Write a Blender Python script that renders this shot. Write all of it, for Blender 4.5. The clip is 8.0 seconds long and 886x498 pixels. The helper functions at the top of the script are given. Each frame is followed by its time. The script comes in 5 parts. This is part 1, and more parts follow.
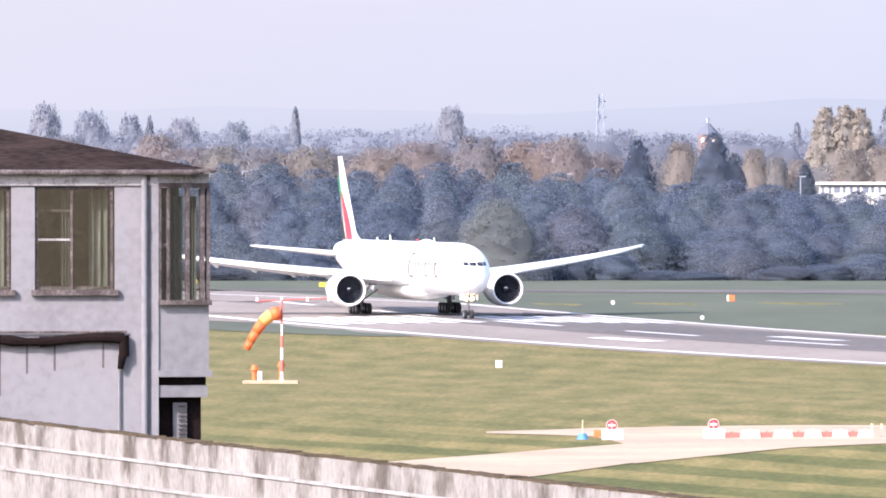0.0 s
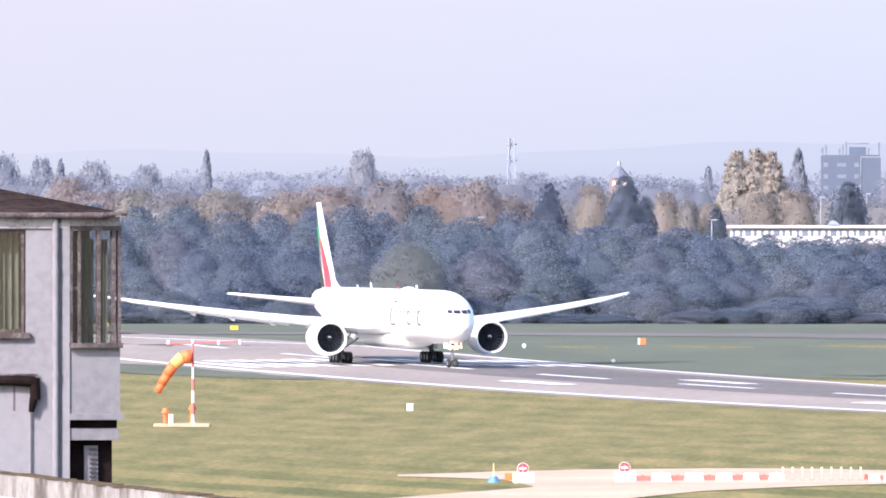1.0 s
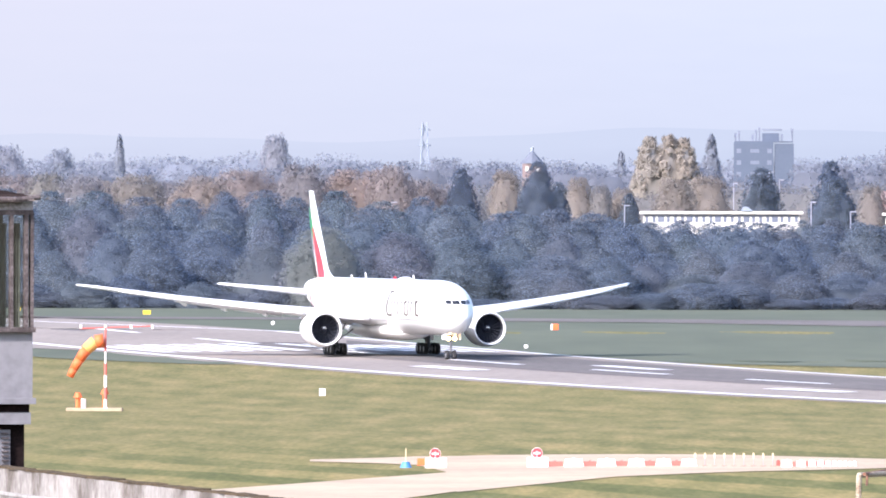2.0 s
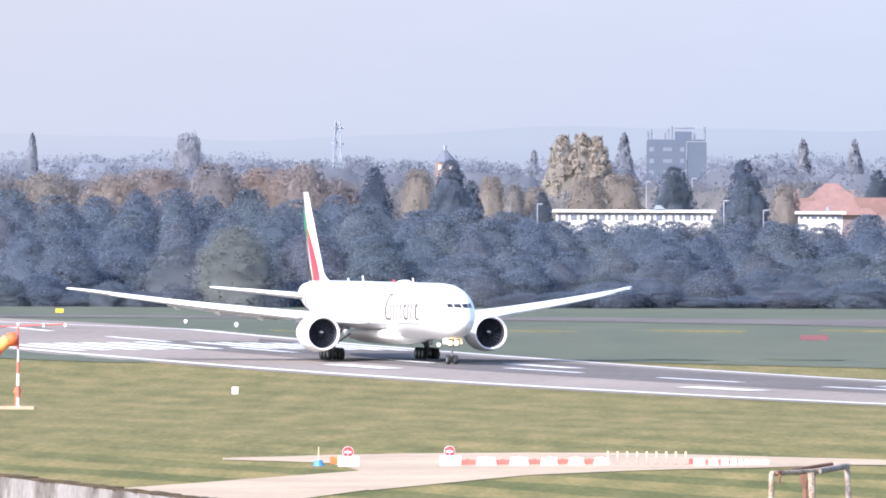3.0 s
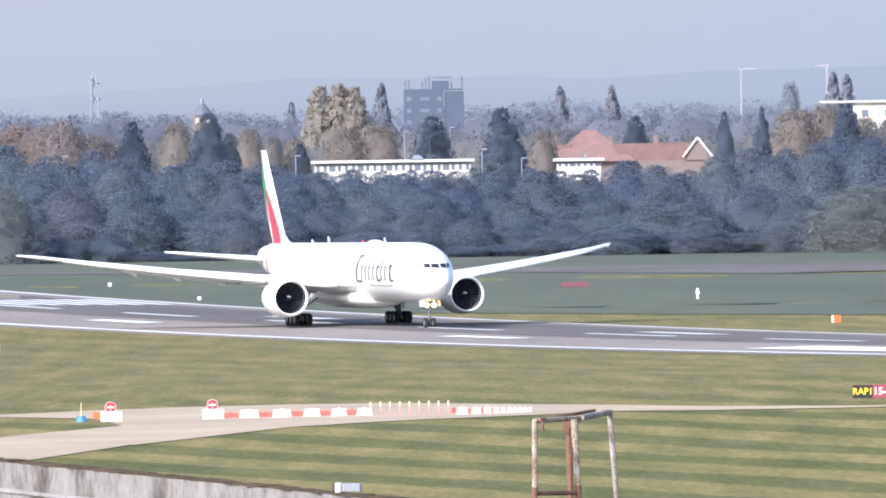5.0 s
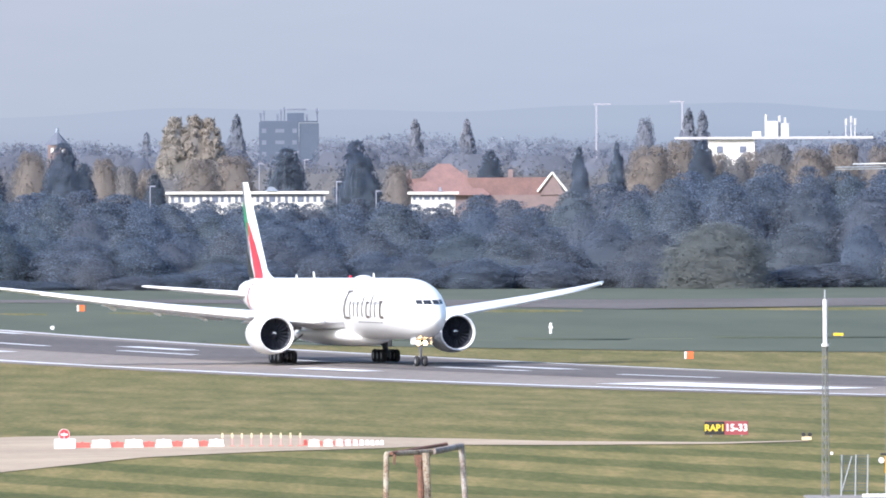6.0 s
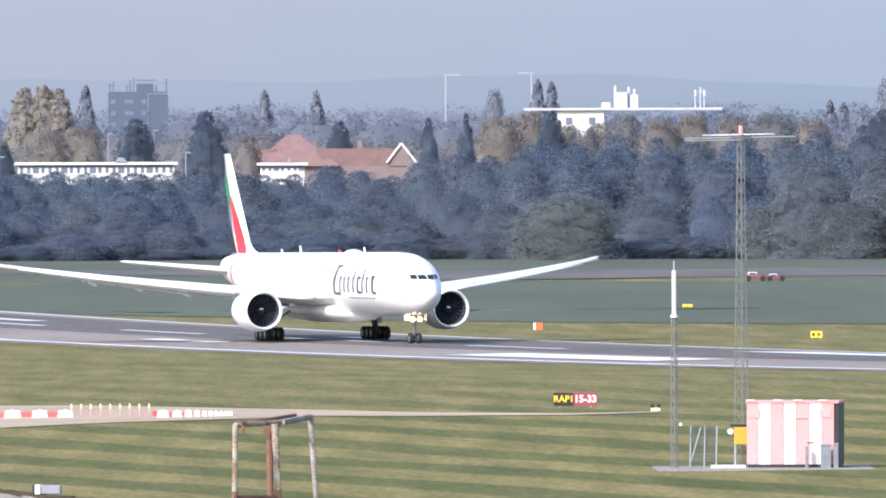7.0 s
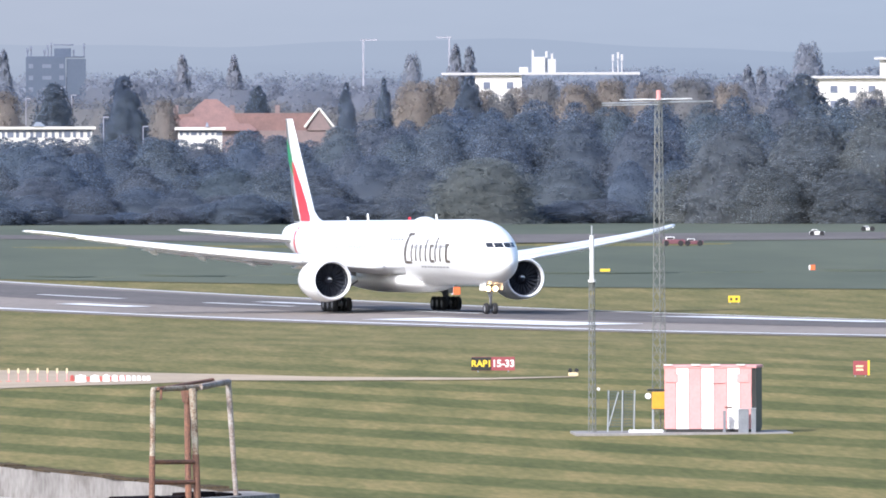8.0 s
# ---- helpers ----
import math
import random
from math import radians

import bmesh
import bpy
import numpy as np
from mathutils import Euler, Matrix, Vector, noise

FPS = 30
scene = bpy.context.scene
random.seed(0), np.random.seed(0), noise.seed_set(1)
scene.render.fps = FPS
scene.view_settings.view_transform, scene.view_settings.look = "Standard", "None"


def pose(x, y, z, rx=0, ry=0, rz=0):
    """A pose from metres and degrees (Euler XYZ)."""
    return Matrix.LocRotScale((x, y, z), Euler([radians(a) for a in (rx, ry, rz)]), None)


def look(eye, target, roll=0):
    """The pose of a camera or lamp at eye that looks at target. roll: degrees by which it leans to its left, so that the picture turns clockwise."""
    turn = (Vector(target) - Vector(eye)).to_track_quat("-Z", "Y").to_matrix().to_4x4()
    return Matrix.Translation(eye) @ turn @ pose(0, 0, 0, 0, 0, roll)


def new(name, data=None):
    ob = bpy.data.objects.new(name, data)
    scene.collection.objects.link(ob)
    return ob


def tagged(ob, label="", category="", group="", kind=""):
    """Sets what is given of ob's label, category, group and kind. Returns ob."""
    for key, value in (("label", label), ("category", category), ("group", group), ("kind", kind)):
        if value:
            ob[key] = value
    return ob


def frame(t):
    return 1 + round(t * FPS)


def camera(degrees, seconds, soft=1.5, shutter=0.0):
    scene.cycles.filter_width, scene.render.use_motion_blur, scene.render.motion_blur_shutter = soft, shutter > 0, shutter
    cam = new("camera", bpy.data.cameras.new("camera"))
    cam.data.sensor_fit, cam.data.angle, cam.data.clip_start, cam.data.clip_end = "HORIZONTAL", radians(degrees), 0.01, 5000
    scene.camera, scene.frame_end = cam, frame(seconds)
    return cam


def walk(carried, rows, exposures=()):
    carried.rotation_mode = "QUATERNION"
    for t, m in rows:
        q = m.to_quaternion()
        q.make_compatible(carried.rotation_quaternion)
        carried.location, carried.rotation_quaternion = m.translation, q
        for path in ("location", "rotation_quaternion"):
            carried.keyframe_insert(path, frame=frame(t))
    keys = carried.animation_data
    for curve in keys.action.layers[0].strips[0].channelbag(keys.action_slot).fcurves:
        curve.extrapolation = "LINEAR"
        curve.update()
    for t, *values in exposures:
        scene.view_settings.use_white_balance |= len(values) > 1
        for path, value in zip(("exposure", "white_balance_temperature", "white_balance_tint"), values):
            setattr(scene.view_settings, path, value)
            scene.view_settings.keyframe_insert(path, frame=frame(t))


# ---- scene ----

EYE = 18.4
cam = camera(3.609, 8.0, soft=1.8)
walk(cam, [
    (0.0, pose(0, 0, EYE, 89.6761, 0.033, 1.3137)),
    (0.5, pose(0, 0, EYE, 89.7939, 0.127, 1.1522)),
    (1.0, pose(0, 0, EYE, 89.8517, 0.0, 0.9519)),
    (1.2, pose(0, 0, EYE, 89.8898, -0.029, 0.8649)),
    (2.3, pose(0, 0, EYE, 89.7706, -0.077, 0.4845)),
    (2.5, pose(0, 0, EYE, 89.8175, 0.012, 0.4372)),
    (3.0, pose(0, 0, EYE, 89.7862, -0.16, 0.2418)),
    (3.5, pose(0, 0, EYE, 89.6714, -0.084, -0.0)),
    (4.0, pose(0, 0, EYE, 89.5786, 0.368, -0.1994)),
    (4.2, pose(0, 0, EYE, 89.5078, 0.341, -0.262)),
    (5.3, pose(0, 0, EYE, 89.7062, 0.968, -0.8402)),
    (5.5, pose(0, 0, EYE, 89.7921, 0.651, -0.9894)),
    (6.0, pose(0, 0, EYE, 89.7102, 0.246, -1.3361)),
    (6.5, pose(0, 0, EYE, 89.6506, 0.09, -1.6647)),
    (7.0, pose(0, 0, EYE, 89.5896, 0.199, -1.9505)),
    (7.5, pose(0, 0, EYE, 89.4694, -0.283, -1.9684)),
    (7.7, pose(0, 0, EYE, 89.3225, -0.305, -2.0529)),
    (8.0, pose(0, 0, EYE, 89.4444, 0.194, -2.2856)),
], exposures=[(0.0, 1.44, 6450, 20), (1.2, 1.45, 6350, 19), (2.5, 1.40, 6200, 16), (4.0, 1.14, 6150, 14), (5.5, 1.0, 6100, 12), (8.0, 0.85, 6050, 12)])

# ---- sky and sun ----
SUN_EL, SUN_AZ = radians(35), radians(220)      # azimuth clockwise from the +y axis
world = bpy.data.worlds.new("sky")
scene.world = world
world.use_nodes = True
wn = world.node_tree
sky = wn.nodes.new("ShaderNodeTexSky")
sky.sky_type, sky.sun_disc = "NISHITA", False
sky.sun_elevation, sky.sun_rotation = SUN_EL, SUN_AZ
sky.air_density, sky.dust_density, sky.ozone_density = 1.0, 2.5, 3.0
wn.nodes["Background"].inputs["Strength"].default_value = 0.15
wn.links.new(sky.outputs["Color"], wn.nodes["Background"].inputs["Color"])
sun = new("sun", bpy.data.lights.new("sun", "SUN"))
sun.data.energy, sun.data.angle, sun.data.color = 2.8, radians(0.8), (1.0, 0.95, 0.88)
to_sun = Vector((math.sin(SUN_AZ) * math.cos(SUN_EL), math.cos(SUN_AZ) * math.cos(SUN_EL), math.sin(SUN_EL)))
sun.matrix_world = look(to_sun * 300, (0, 0, 0))

# ---- materials ----
def rgb(c):
    return (*c, 1.0) if len(c) == 3 else c


def mat(name, a, b=None, scale=1.0, rough=0.7, metal=0.0, bump=0.0, fine=8.0, stretch=(1, 1, 1), island=0.0, spec=0.4, detail=6.0, c=None):
    """Two-scale noise between the colours a and b, with fine relief; island: brightness spread from piece to piece."""
    m = bpy.data.materials.new(name)
    m.use_nodes = True
    nt = m.node_tree
    p = nt.nodes["Principled BSDF"]
    p.inputs["Roughness"].default_value, p.inputs["Metallic"].default_value = rough, metal
    p.inputs["Specular IOR Level"].default_value = spec
    b = b or tuple(x * 0.8 for x in a)
    tc, mp = nt.nodes.new("ShaderNodeTexCoord"), nt.nodes.new("ShaderNodeMapping")
    mp.inputs["Scale"].default_value = stretch
    nt.links.new(tc.outputs["Object"], mp.inputs["Vector"])
    n1, n2 = nt.nodes.new("ShaderNodeTexNoise"), nt.nodes.new("ShaderNodeTexNoise")
    for n, s in ((n1, scale), (n2, scale * fine)):
        n.inputs["Scale"].default_value, n.inputs["Detail"].default_value = s, detail
        nt.links.new(mp.outputs["Vector"], n.inputs["Vector"])
    mix = nt.nodes.new("ShaderNodeMath")
    mix.operation = "MULTIPLY_ADD"
    mix.inputs[1].default_value = 0.45
    nt.links.new(n2.outputs["Fac"], mix.inputs[0])
    half = nt.nodes.new("ShaderNodeMath")
    half.operation = "MULTIPLY"
    half.inputs[1].default_value = 0.55
    nt.links.new(n1.outputs["Fac"], half.inputs[0])
    nt.links.new(half.outputs[0], mix.inputs[2])
    ramp = nt.nodes.new("ShaderNodeValToRGB")
    ramp.color_ramp.elements[0].position, ramp.color_ramp.elements[1].position = 0.36, 0.64
    ramp.color_ramp.elements[0].color, ramp.color_ramp.elements[1].color = rgb(b), rgb(a)
    if c:
        e = ramp.color_ramp.elements.new(0.5)
        e.color = rgb(c)
    nt.links.new(mix.outputs[0], ramp.inputs["Fac"])
    col = ramp.outputs["Color"]
    if island:
        geo, hsv = nt.nodes.new("ShaderNodeNewGeometry"), nt.nodes.new("ShaderNodeHueSaturation")
        mr = nt.nodes.new("ShaderNodeMapRange")
        mr.inputs["To Min"].default_value, mr.inputs["To Max"].default_value = 1 - island, 1 + island
        nt.links.new(geo.outputs["Random Per Island"], mr.inputs["Value"])
        nt.links.new(mr.outputs[0], hsv.inputs["Value"])
        nt.links.new(col, hsv.inputs["Color"])
        col = hsv.outputs["Color"]
    nt.links.new(col, p.inputs["Base Color"])
    if bump:
        bn = nt.nodes.new("ShaderNodeBump")
        bn.inputs["Strength"].default_value, bn.inputs["Distance"].default_value = bump, 0.3 / scale / fine
        nt.links.new(n2.outputs["Fac"], bn.inputs["Height"])
        nt.links.new(bn.outputs["Normal"], p.inputs["Normal"])
    return m


def glow(name, colour, strength):
    m = bpy.data.materials.new(name)
    m.use_nodes = True
    p = m.node_tree.nodes["Principled BSDF"]
    p.inputs["Base Color"].default_value = rgb(colour)
    p.inputs["Emission Color"].default_value, p.inputs["Emission Strength"].default_value = rgb(colour), strength
    return m


def grass_material():
    """Mown grass: long swaths across the field, straw-coloured streaks and fine mottling."""
    m = mat("grass", (0.236, 0.188, 0.087), (0.118, 0.113, 0.046), scale=0.3, rough=0.95, fine=7, stretch=(1, 0.1, 1), c=(0.167, 0.147, 0.061), spec=0.1, detail=10)
    nt = m.node_tree
    p = nt.nodes["Principled BSDF"]
    old = p.inputs["Base Color"].links[0].from_socket
    tc, mp = nt.nodes.new("ShaderNodeTexCoord"), nt.nodes.new("ShaderNodeMapping")
    mp.inputs["Rotation"].default_value = (0, 0, -0.30)
    nt.links.new(tc.outputs["Object"], mp.inputs["Vector"])
    wave = nt.nodes.new("ShaderNodeTexWave")
    wave.bands_direction, wave.wave_type = "X", "BANDS"
    wave.inputs["Scale"].default_value, wave.inputs["Distortion"].default_value = 0.022, 2.0
    wave.inputs["Detail"].default_value, wave.inputs["Detail Scale"].default_value = 4.0, 0.6
    nt.links.new(mp.outputs["Vector"], wave.inputs["Vector"])
    sep = nt.nodes.new("ShaderNodeSeparateXYZ")
    nt.links.new(tc.outputs["Object"], sep.inputs[0])
    amount = nt.nodes.new("ShaderNodeMapRange")
    amount.inputs["From Min"].default_value, amount.inputs["From Max"].default_value = 930, 1100
    amount.inputs["To Min"].default_value, amount.inputs["To Max"].default_value = 0.9, 0.2
    nt.links.new(sep.outputs[1], amount.inputs["Value"])
    ramp = nt.nodes.new("ShaderNodeValToRGB")
    ramp.color_ramp.elements[0].color, ramp.color_ramp.elements[1].color = (0.6, 0.72, 0.58, 1), (1.17, 1.14, 1.04, 1)
    ramp.color_ramp.elements[0].position, ramp.color_ramp.elements[1].position = 0.36, 0.6
    nt.links.new(wave.outputs["Fac"], ramp.inputs["Fac"])
    mix = nt.nodes.new("ShaderNodeMix")
    mix.data_type, mix.blend_type = "RGBA", "MULTIPLY"
    nt.links.new(amount.outputs[0], mix.inputs[0])
    nt.links.new(old, mix.inputs[6])
    nt.links.new(ramp.outputs["Color"], mix.inputs[7])
    nt.links.new(mix.outputs[2], p.inputs["Base Color"])
    return m


def leaf_material(name, colours, rough=1.0):
    """Twigs and leaves: the tint differs from tree to tree and from clump to clump."""
    m = bpy.data.materials.new(name)
    m.use_nodes = True
    nt = m.node_tree
    p = nt.nodes["Principled BSDF"]
    p.inputs["Roughness"].default_value, p.inputs["Specular IOR Level"].default_value = rough, 0.05
    info, geo = nt.nodes.new("ShaderNodeObjectInfo"), nt.nodes.new("ShaderNodeNewGeometry")
    ramp = nt.nodes.new("ShaderNodeValToRGB")
    while len(ramp.color_ramp.elements) < len(colours):
        ramp.color_ramp.elements.new(0.5)
    for i, c in enumerate(colours):
        ramp.color_ramp.elements[i].position = i / max(1, len(colours) - 1)
        ramp.color_ramp.elements[i].color = rgb(c)
    nt.links.new(info.outputs["Random"], ramp.inputs["Fac"])
    hsv, mr = nt.nodes.new("ShaderNodeHueSaturation"), nt.nodes.new("ShaderNodeMapRange")
    mr.inputs["To Min"].default_value, mr.inputs["To Max"].default_value = 0.9, 1.1
    nt.links.new(geo.outputs["Random Per Island"], mr.inputs["Value"])
    nt.links.new(mr.outputs[0], hsv.inputs["Value"])
    nt.links.new(ramp.outputs["Color"], hsv.inputs["Color"])
    nt.links.new(hsv.outputs["Color"], p.inputs["Base Color"])
    # thin leaves let light through
    tr, mix = nt.nodes.new("ShaderNodeBsdfTranslucent"), nt.nodes.new("ShaderNodeMixShader")
    mix.inputs[0].default_value = 0.5
    nt.links.new(hsv.outputs["Color"], tr.inputs["Color"])
    nt.links.new(p.outputs[0], mix.inputs[1])
    nt.links.new(tr.outputs[0], mix.inputs[2])
    # sparse twigs: sight and light pass partly, which also softens crowns like haze
    gap, open_mix = nt.nodes.new("ShaderNodeBsdfTransparent"), nt.nodes.new("ShaderNodeMixShader")
    open_mix.inputs[0].default_value = 0.42
    nt.links.new(mix.outputs[0], open_mix.inputs[1])
    nt.links.new(gap.outputs[0], open_mix.inputs[2])
    nt.links.new(open_mix.outputs[0], nt.nodes["Material Output"].inputs["Surface"])
    return m


GRASS = grass_material()
# far grass: the haze's dull blue-green is put into the colour
HAZED_GRASS = mat("hazed_grass", (0.118, 0.13, 0.095), (0.085, 0.098, 0.074), scale=0.03, rough=0.95, fine=10, stretch=(0.3, 0.06, 1), spec=0.1)
RUBBERED = mat("rubber_stained_asphalt", (0.162, 0.145, 0.138), (0.11, 0.1, 0.096), scale=0.05, rough=0.95, fine=20, stretch=(1, 0.3, 1), spec=0.12)
ASPHALT = mat("asphalt", (0.29, 0.25, 0.222), (0.215, 0.187, 0.168), scale=0.05, rough=0.95, fine=20, stretch=(1, 0.3, 1), spec=0.12)
CONCRETE = mat("concrete", (0.47, 0.37, 0.255), (0.35, 0.27, 0.19), scale=0.08, rough=0.9, fine=15)
PAINT_WHITE = mat("marking_paint", (0.80, 0.80, 0.80), (0.62, 0.61, 0.60), scale=0.3, rough=0.7)
AIR_WHITE = mat("aircraft_white", (0.82, 0.82, 0.81), (0.78, 0.78, 0.77), scale=0.4, rough=0.3, spec=0.5)
WHITE = mat("white_plastic", (0.8, 0.8, 0.79), (0.7, 0.7, 0.69), scale=2, rough=0.5)
# leaf tones below hold the distance haze: lightened and blued in the colour
BELT = leaf_material("hazed_twigs", [(0.179, 0.222, 0.292), (0.190, 0.230, 0.294), (0.202, 0.230, 0.286), (0.186, 0.231, 0.276), (0.175, 0.219, 0.295), (0.197, 0.234, 0.273), (0.208, 0.226, 0.280)])
BUSH = leaf_material("hazed_olive_bush", [(0.251, 0.274, 0.273), (0.260, 0.281, 0.275)])
BLOSSOM = leaf_material("hazed_blossom", [(0.215, 0.235, 0.268), (0.195, 0.22, 0.245), (0.205, 0.226, 0.235)])
BROWN = leaf_material("hazed_brown_twigs", [(0.337, 0.289, 0.282), (0.274, 0.274, 0.297), (0.383, 0.313, 0.289), (0.279, 0.289, 0.274)])
DARK_FIR = leaf_material("hazed_evergreen", [(0.141, 0.178, 0.248), (0.162, 0.198, 0.248)])
YELLOW = leaf_material("hazed_yellow_poplar", [(0.49, 0.445, 0.40), (0.46, 0.43, 0.395)])
TAN = leaf_material("hazed_tan_leaves", [(0.315, 0.286, 0.272), (0.351, 0.307, 0.272), (0.265, 0.267, 0.279)])
# paler and bluer again: thicker haze painted into the far woods
MIDWOOD = leaf_material("hazed_mid_woodland", [(0.294, 0.306, 0.356), (0.269, 0.288, 0.344), (0.319, 0.306, 0.344), (0.281, 0.306, 0.331)])
FARWOOD = leaf_material("hazed_far_woodland", [(0.356, 0.380, 0.443), (0.333, 0.362, 0.431), (0.374, 0.385, 0.443)])
BARK = mat("bark", (0.10, 0.09, 0.085), (0.06, 0.055, 0.05), scale=2, rough=0.95)

# ---- mesh helpers ----
F, V0 = 24888.0, -142.75


def ground_at(u, v, z=None):
    """The point of the ground that lies u, v (in 1/F radians, right of ahead and below level + V0) from the eye."""
    z = BASE if z is None else z
    for _ in range(4):
        d = (EYE - z) * F / (v - V0)
        x, y = d * math.sin(u / F), d * math.cos(u / F)
        z = height(x, y)
    return Vector((x, y, z))


def at(u, d, v):
    return Vector((d * math.sin(u / F), d * math.cos(u / F), EYE - (v - V0) * d / F))


def mesh_ob(name, bm, material, smooth=False):
    me = bpy.data.meshes.new(name)
    if smooth:
        for q in bm.faces:
            q.smooth = True
    bm.to_mesh(me)
    bm.free()
    me.materials.append(material)
    return new(name, me)


def part(name, bm, material, parent, label="", smooth=False):
    ob = mesh_ob(name, bm, material, smooth)
    ob.parent = parent
    return tagged(ob, label)


def shared(name, me, parent, m, label=""):
    ob = new(name, me)
    ob.parent, ob.matrix_basis = parent, m
    return tagged(ob, label)


def thing(name, p, rz=0, label="", category="", group="", kind=""):
    ob = new(name)
    ob.matrix_world = pose(p[0], p[1], p[2], 0, 0, rz)
    return tagged(ob, label, category, group, kind)


def block(size, c=(0, 0, 0), bevel=0.0, bm=None, rot=None):
    bm = bm or bmesh.new()
    m = Matrix.Translation(c) @ (rot or Matrix()) @ Matrix.Diagonal((*size, 1))
    r = bmesh.ops.create_cube(bm, size=1, matrix=m)
    if bevel:
        es = list({e for v in r["verts"] for e in v.link_edges})
        bmesh.ops.bevel(bm, geom=es, offset=bevel, segments=2, affect="EDGES", profile=0.6)
    return bm


def rod(a, b, r, bm=None, n=8, r2=None):
    bm = bm or bmesh.new()
    a, b = Vector(a), Vector(b)
    d = b - a
    m = Matrix.Translation((a + b) / 2) @ d.to_track_quat("Z", "Y").to_matrix().to_4x4()
    bmesh.ops.create_cone(bm, cap_ends=True, segments=n, radius1=r, radius2=r if r2 is None else r2, depth=d.length, matrix=m)
    return bm


def loft(rings, closed=True, caps=True, bm=None):
    bm = bm or bmesh.new()
    vs = [[bm.verts.new(p) for p in r] for r in rings]
    n = len(rings[0])
    for i in range(len(rings) - 1):
        for j in range(n if closed else n - 1):
            k = (j + 1) % n
            bm.faces.new((vs[i][j], vs[i][k], vs[i + 1][k], vs[i + 1][j]))
    if caps and closed:
        bm.faces.new(vs[0])
        bm.faces.new(vs[-1])
    bmesh.ops.recalc_face_normals(bm, faces=bm.faces)
    return bm


def spun(profile, n=40, caps=False):
    """A body of revolution round x: profile of (x, radius)."""
    return loft([[(x, r * math.cos(2 * math.pi * j / n), r * math.sin(2 * math.pi * j / n)) for j in range(n)] for x, r in profile], caps=caps)


def prism(poly, depth, bm=None, m=None):
    """A flat polygon of (x, z) with depth along y."""
    bm = bm or bmesh.new()
    m = m or Matrix()
    f = [bm.verts.new(m @ Vector((x, -depth / 2, z))) for x, z in poly]
    g = [bm.verts.new(m @ Vector((x, depth / 2, z))) for x, z in poly]
    bm.faces.new(f)
    bm.faces.new(g[::-1])
    for i in range(len(poly)):
        j = (i + 1) % len(poly)
        bm.faces.new((f[j], f[i], g[i], g[j]))
    bmesh.ops.recalc_face_normals(bm, faces=bm.faces)
    return bm

# ---- ground and runway ----
PSI = 0.26892                                   # runway heading: towards the eye and to the right
AHEAD = Vector((math.sin(PSI), -math.cos(PSI), 0))
SIDE = Vector((math.cos(PSI), math.sin(PSI), 0))   # to the aeroplane's left, the far side of the runway
ORIGIN = Vector((0.0, 1521.9, 0.0))
BASE = -0.55
FALL, CURVE = -0.00542, 1.774e-5


def height(x, y):
    """The lie of the land: a shallow sag along the runway, level elsewhere."""
    d = Vector((x, y, 0)) - ORIGIN
    s, w = d.dot(AHEAD), d.dot(SIDE)
    s = max(-230.0, min(420.0, s))
    z = FALL * s + CURVE * s * s
    fade = max(0.0, min(1.0, (w + 190) / 130)) * max(0.0, min(1.0, (520 - w) / 200))
    crown = 0.34 * max(0.0, 1 - abs(w) / 26)
    return BASE + z * fade * fade * (3 - 2 * fade) + crown


def on_runway(s, w, lift=0.0):
    p = ORIGIN + AHEAD * s + SIDE * w
    return Vector((p.x, p.y, height(p.x, p.y) + lift))


def strip(name, rows, material, kind="structure", label="", category=""):
    """A sheet through rows of points of equal length."""
    verts = [tuple(p) for r in rows for p in r]
    n = len(rows[0])
    faces = [(i * n + j, i * n + j + 1, (i + 1) * n + j + 1, (i + 1) * n + j) for i in range(len(rows) - 1) for j in range(n - 1)]
    me = bpy.data.meshes.new(name)
    me.from_pydata(verts, [], faces)
    me.materials.append(material)
    for q in me.polygons:
        q.use_smooth = True
    bm = bmesh.new()
    bm.from_mesh(me)
    bmesh.ops.recalc_face_normals(bm, faces=bm.faces)
    bm.faces.ensure_lookup_table()
    if bm.faces[0].normal.z < 0:
        bmesh.ops.reverse_faces(bm, faces=bm.faces)
    bm.to_mesh(me)
    bm.free()
    return tagged(new(name, me), label, category, kind=kind)


ys = [-400, 0, 100, 300, 500] + list(range(600, 1040, 20)) + list(range(1040, 1960, 10)) + list(range(1960, 2300, 20)) + [2400, 2700, 3200, 4000, 4990]
xs = [-1200, -600, -300] + list(range(-160, 161, 8)) + [300, 600, 1200]
strip("ground", [[(x * max(1.0, y / 1500), y, height(x * max(1.0, y / 1500), y)) for x in xs] for y in ys], GRASS, label="mown airfield grass with darker and paler mowing stripes", category="grass")
ss = list(range(-2400, -500, 200)) + list(range(-500, 700, 10))
RW = 26.0
ws = [-RW, -22, -16, -10, -5, 0, 5, 10, 16, 22, RW]
runway = strip("runway", [[on_runway(s, w, 0.07) for w in ws] for s in ss], ASPHALT, label="grey asphalt runway with white painted markings", category="runway")


rubber = strip("rubber_deposit", [[on_runway(s, w, 0.095) for w in (-6, 0, 5, 10, 16, 19)] for s in ss], RUBBERED, label="dark tyre-rubbed middle of the runway", category="runway")


def mark(name, s0, s1, w0, w1):
    n = max(1, int((s1 - s0) / 10))
    ob = strip(name, [[on_runway(s0 + (s1 - s0) * i / n, w, 0.13) for w in (w0, (w0 + w1) / 2, w1)] for i in range(n + 1)], PAINT_WHITE)
    del ob["kind"]
    ob.parent = runway


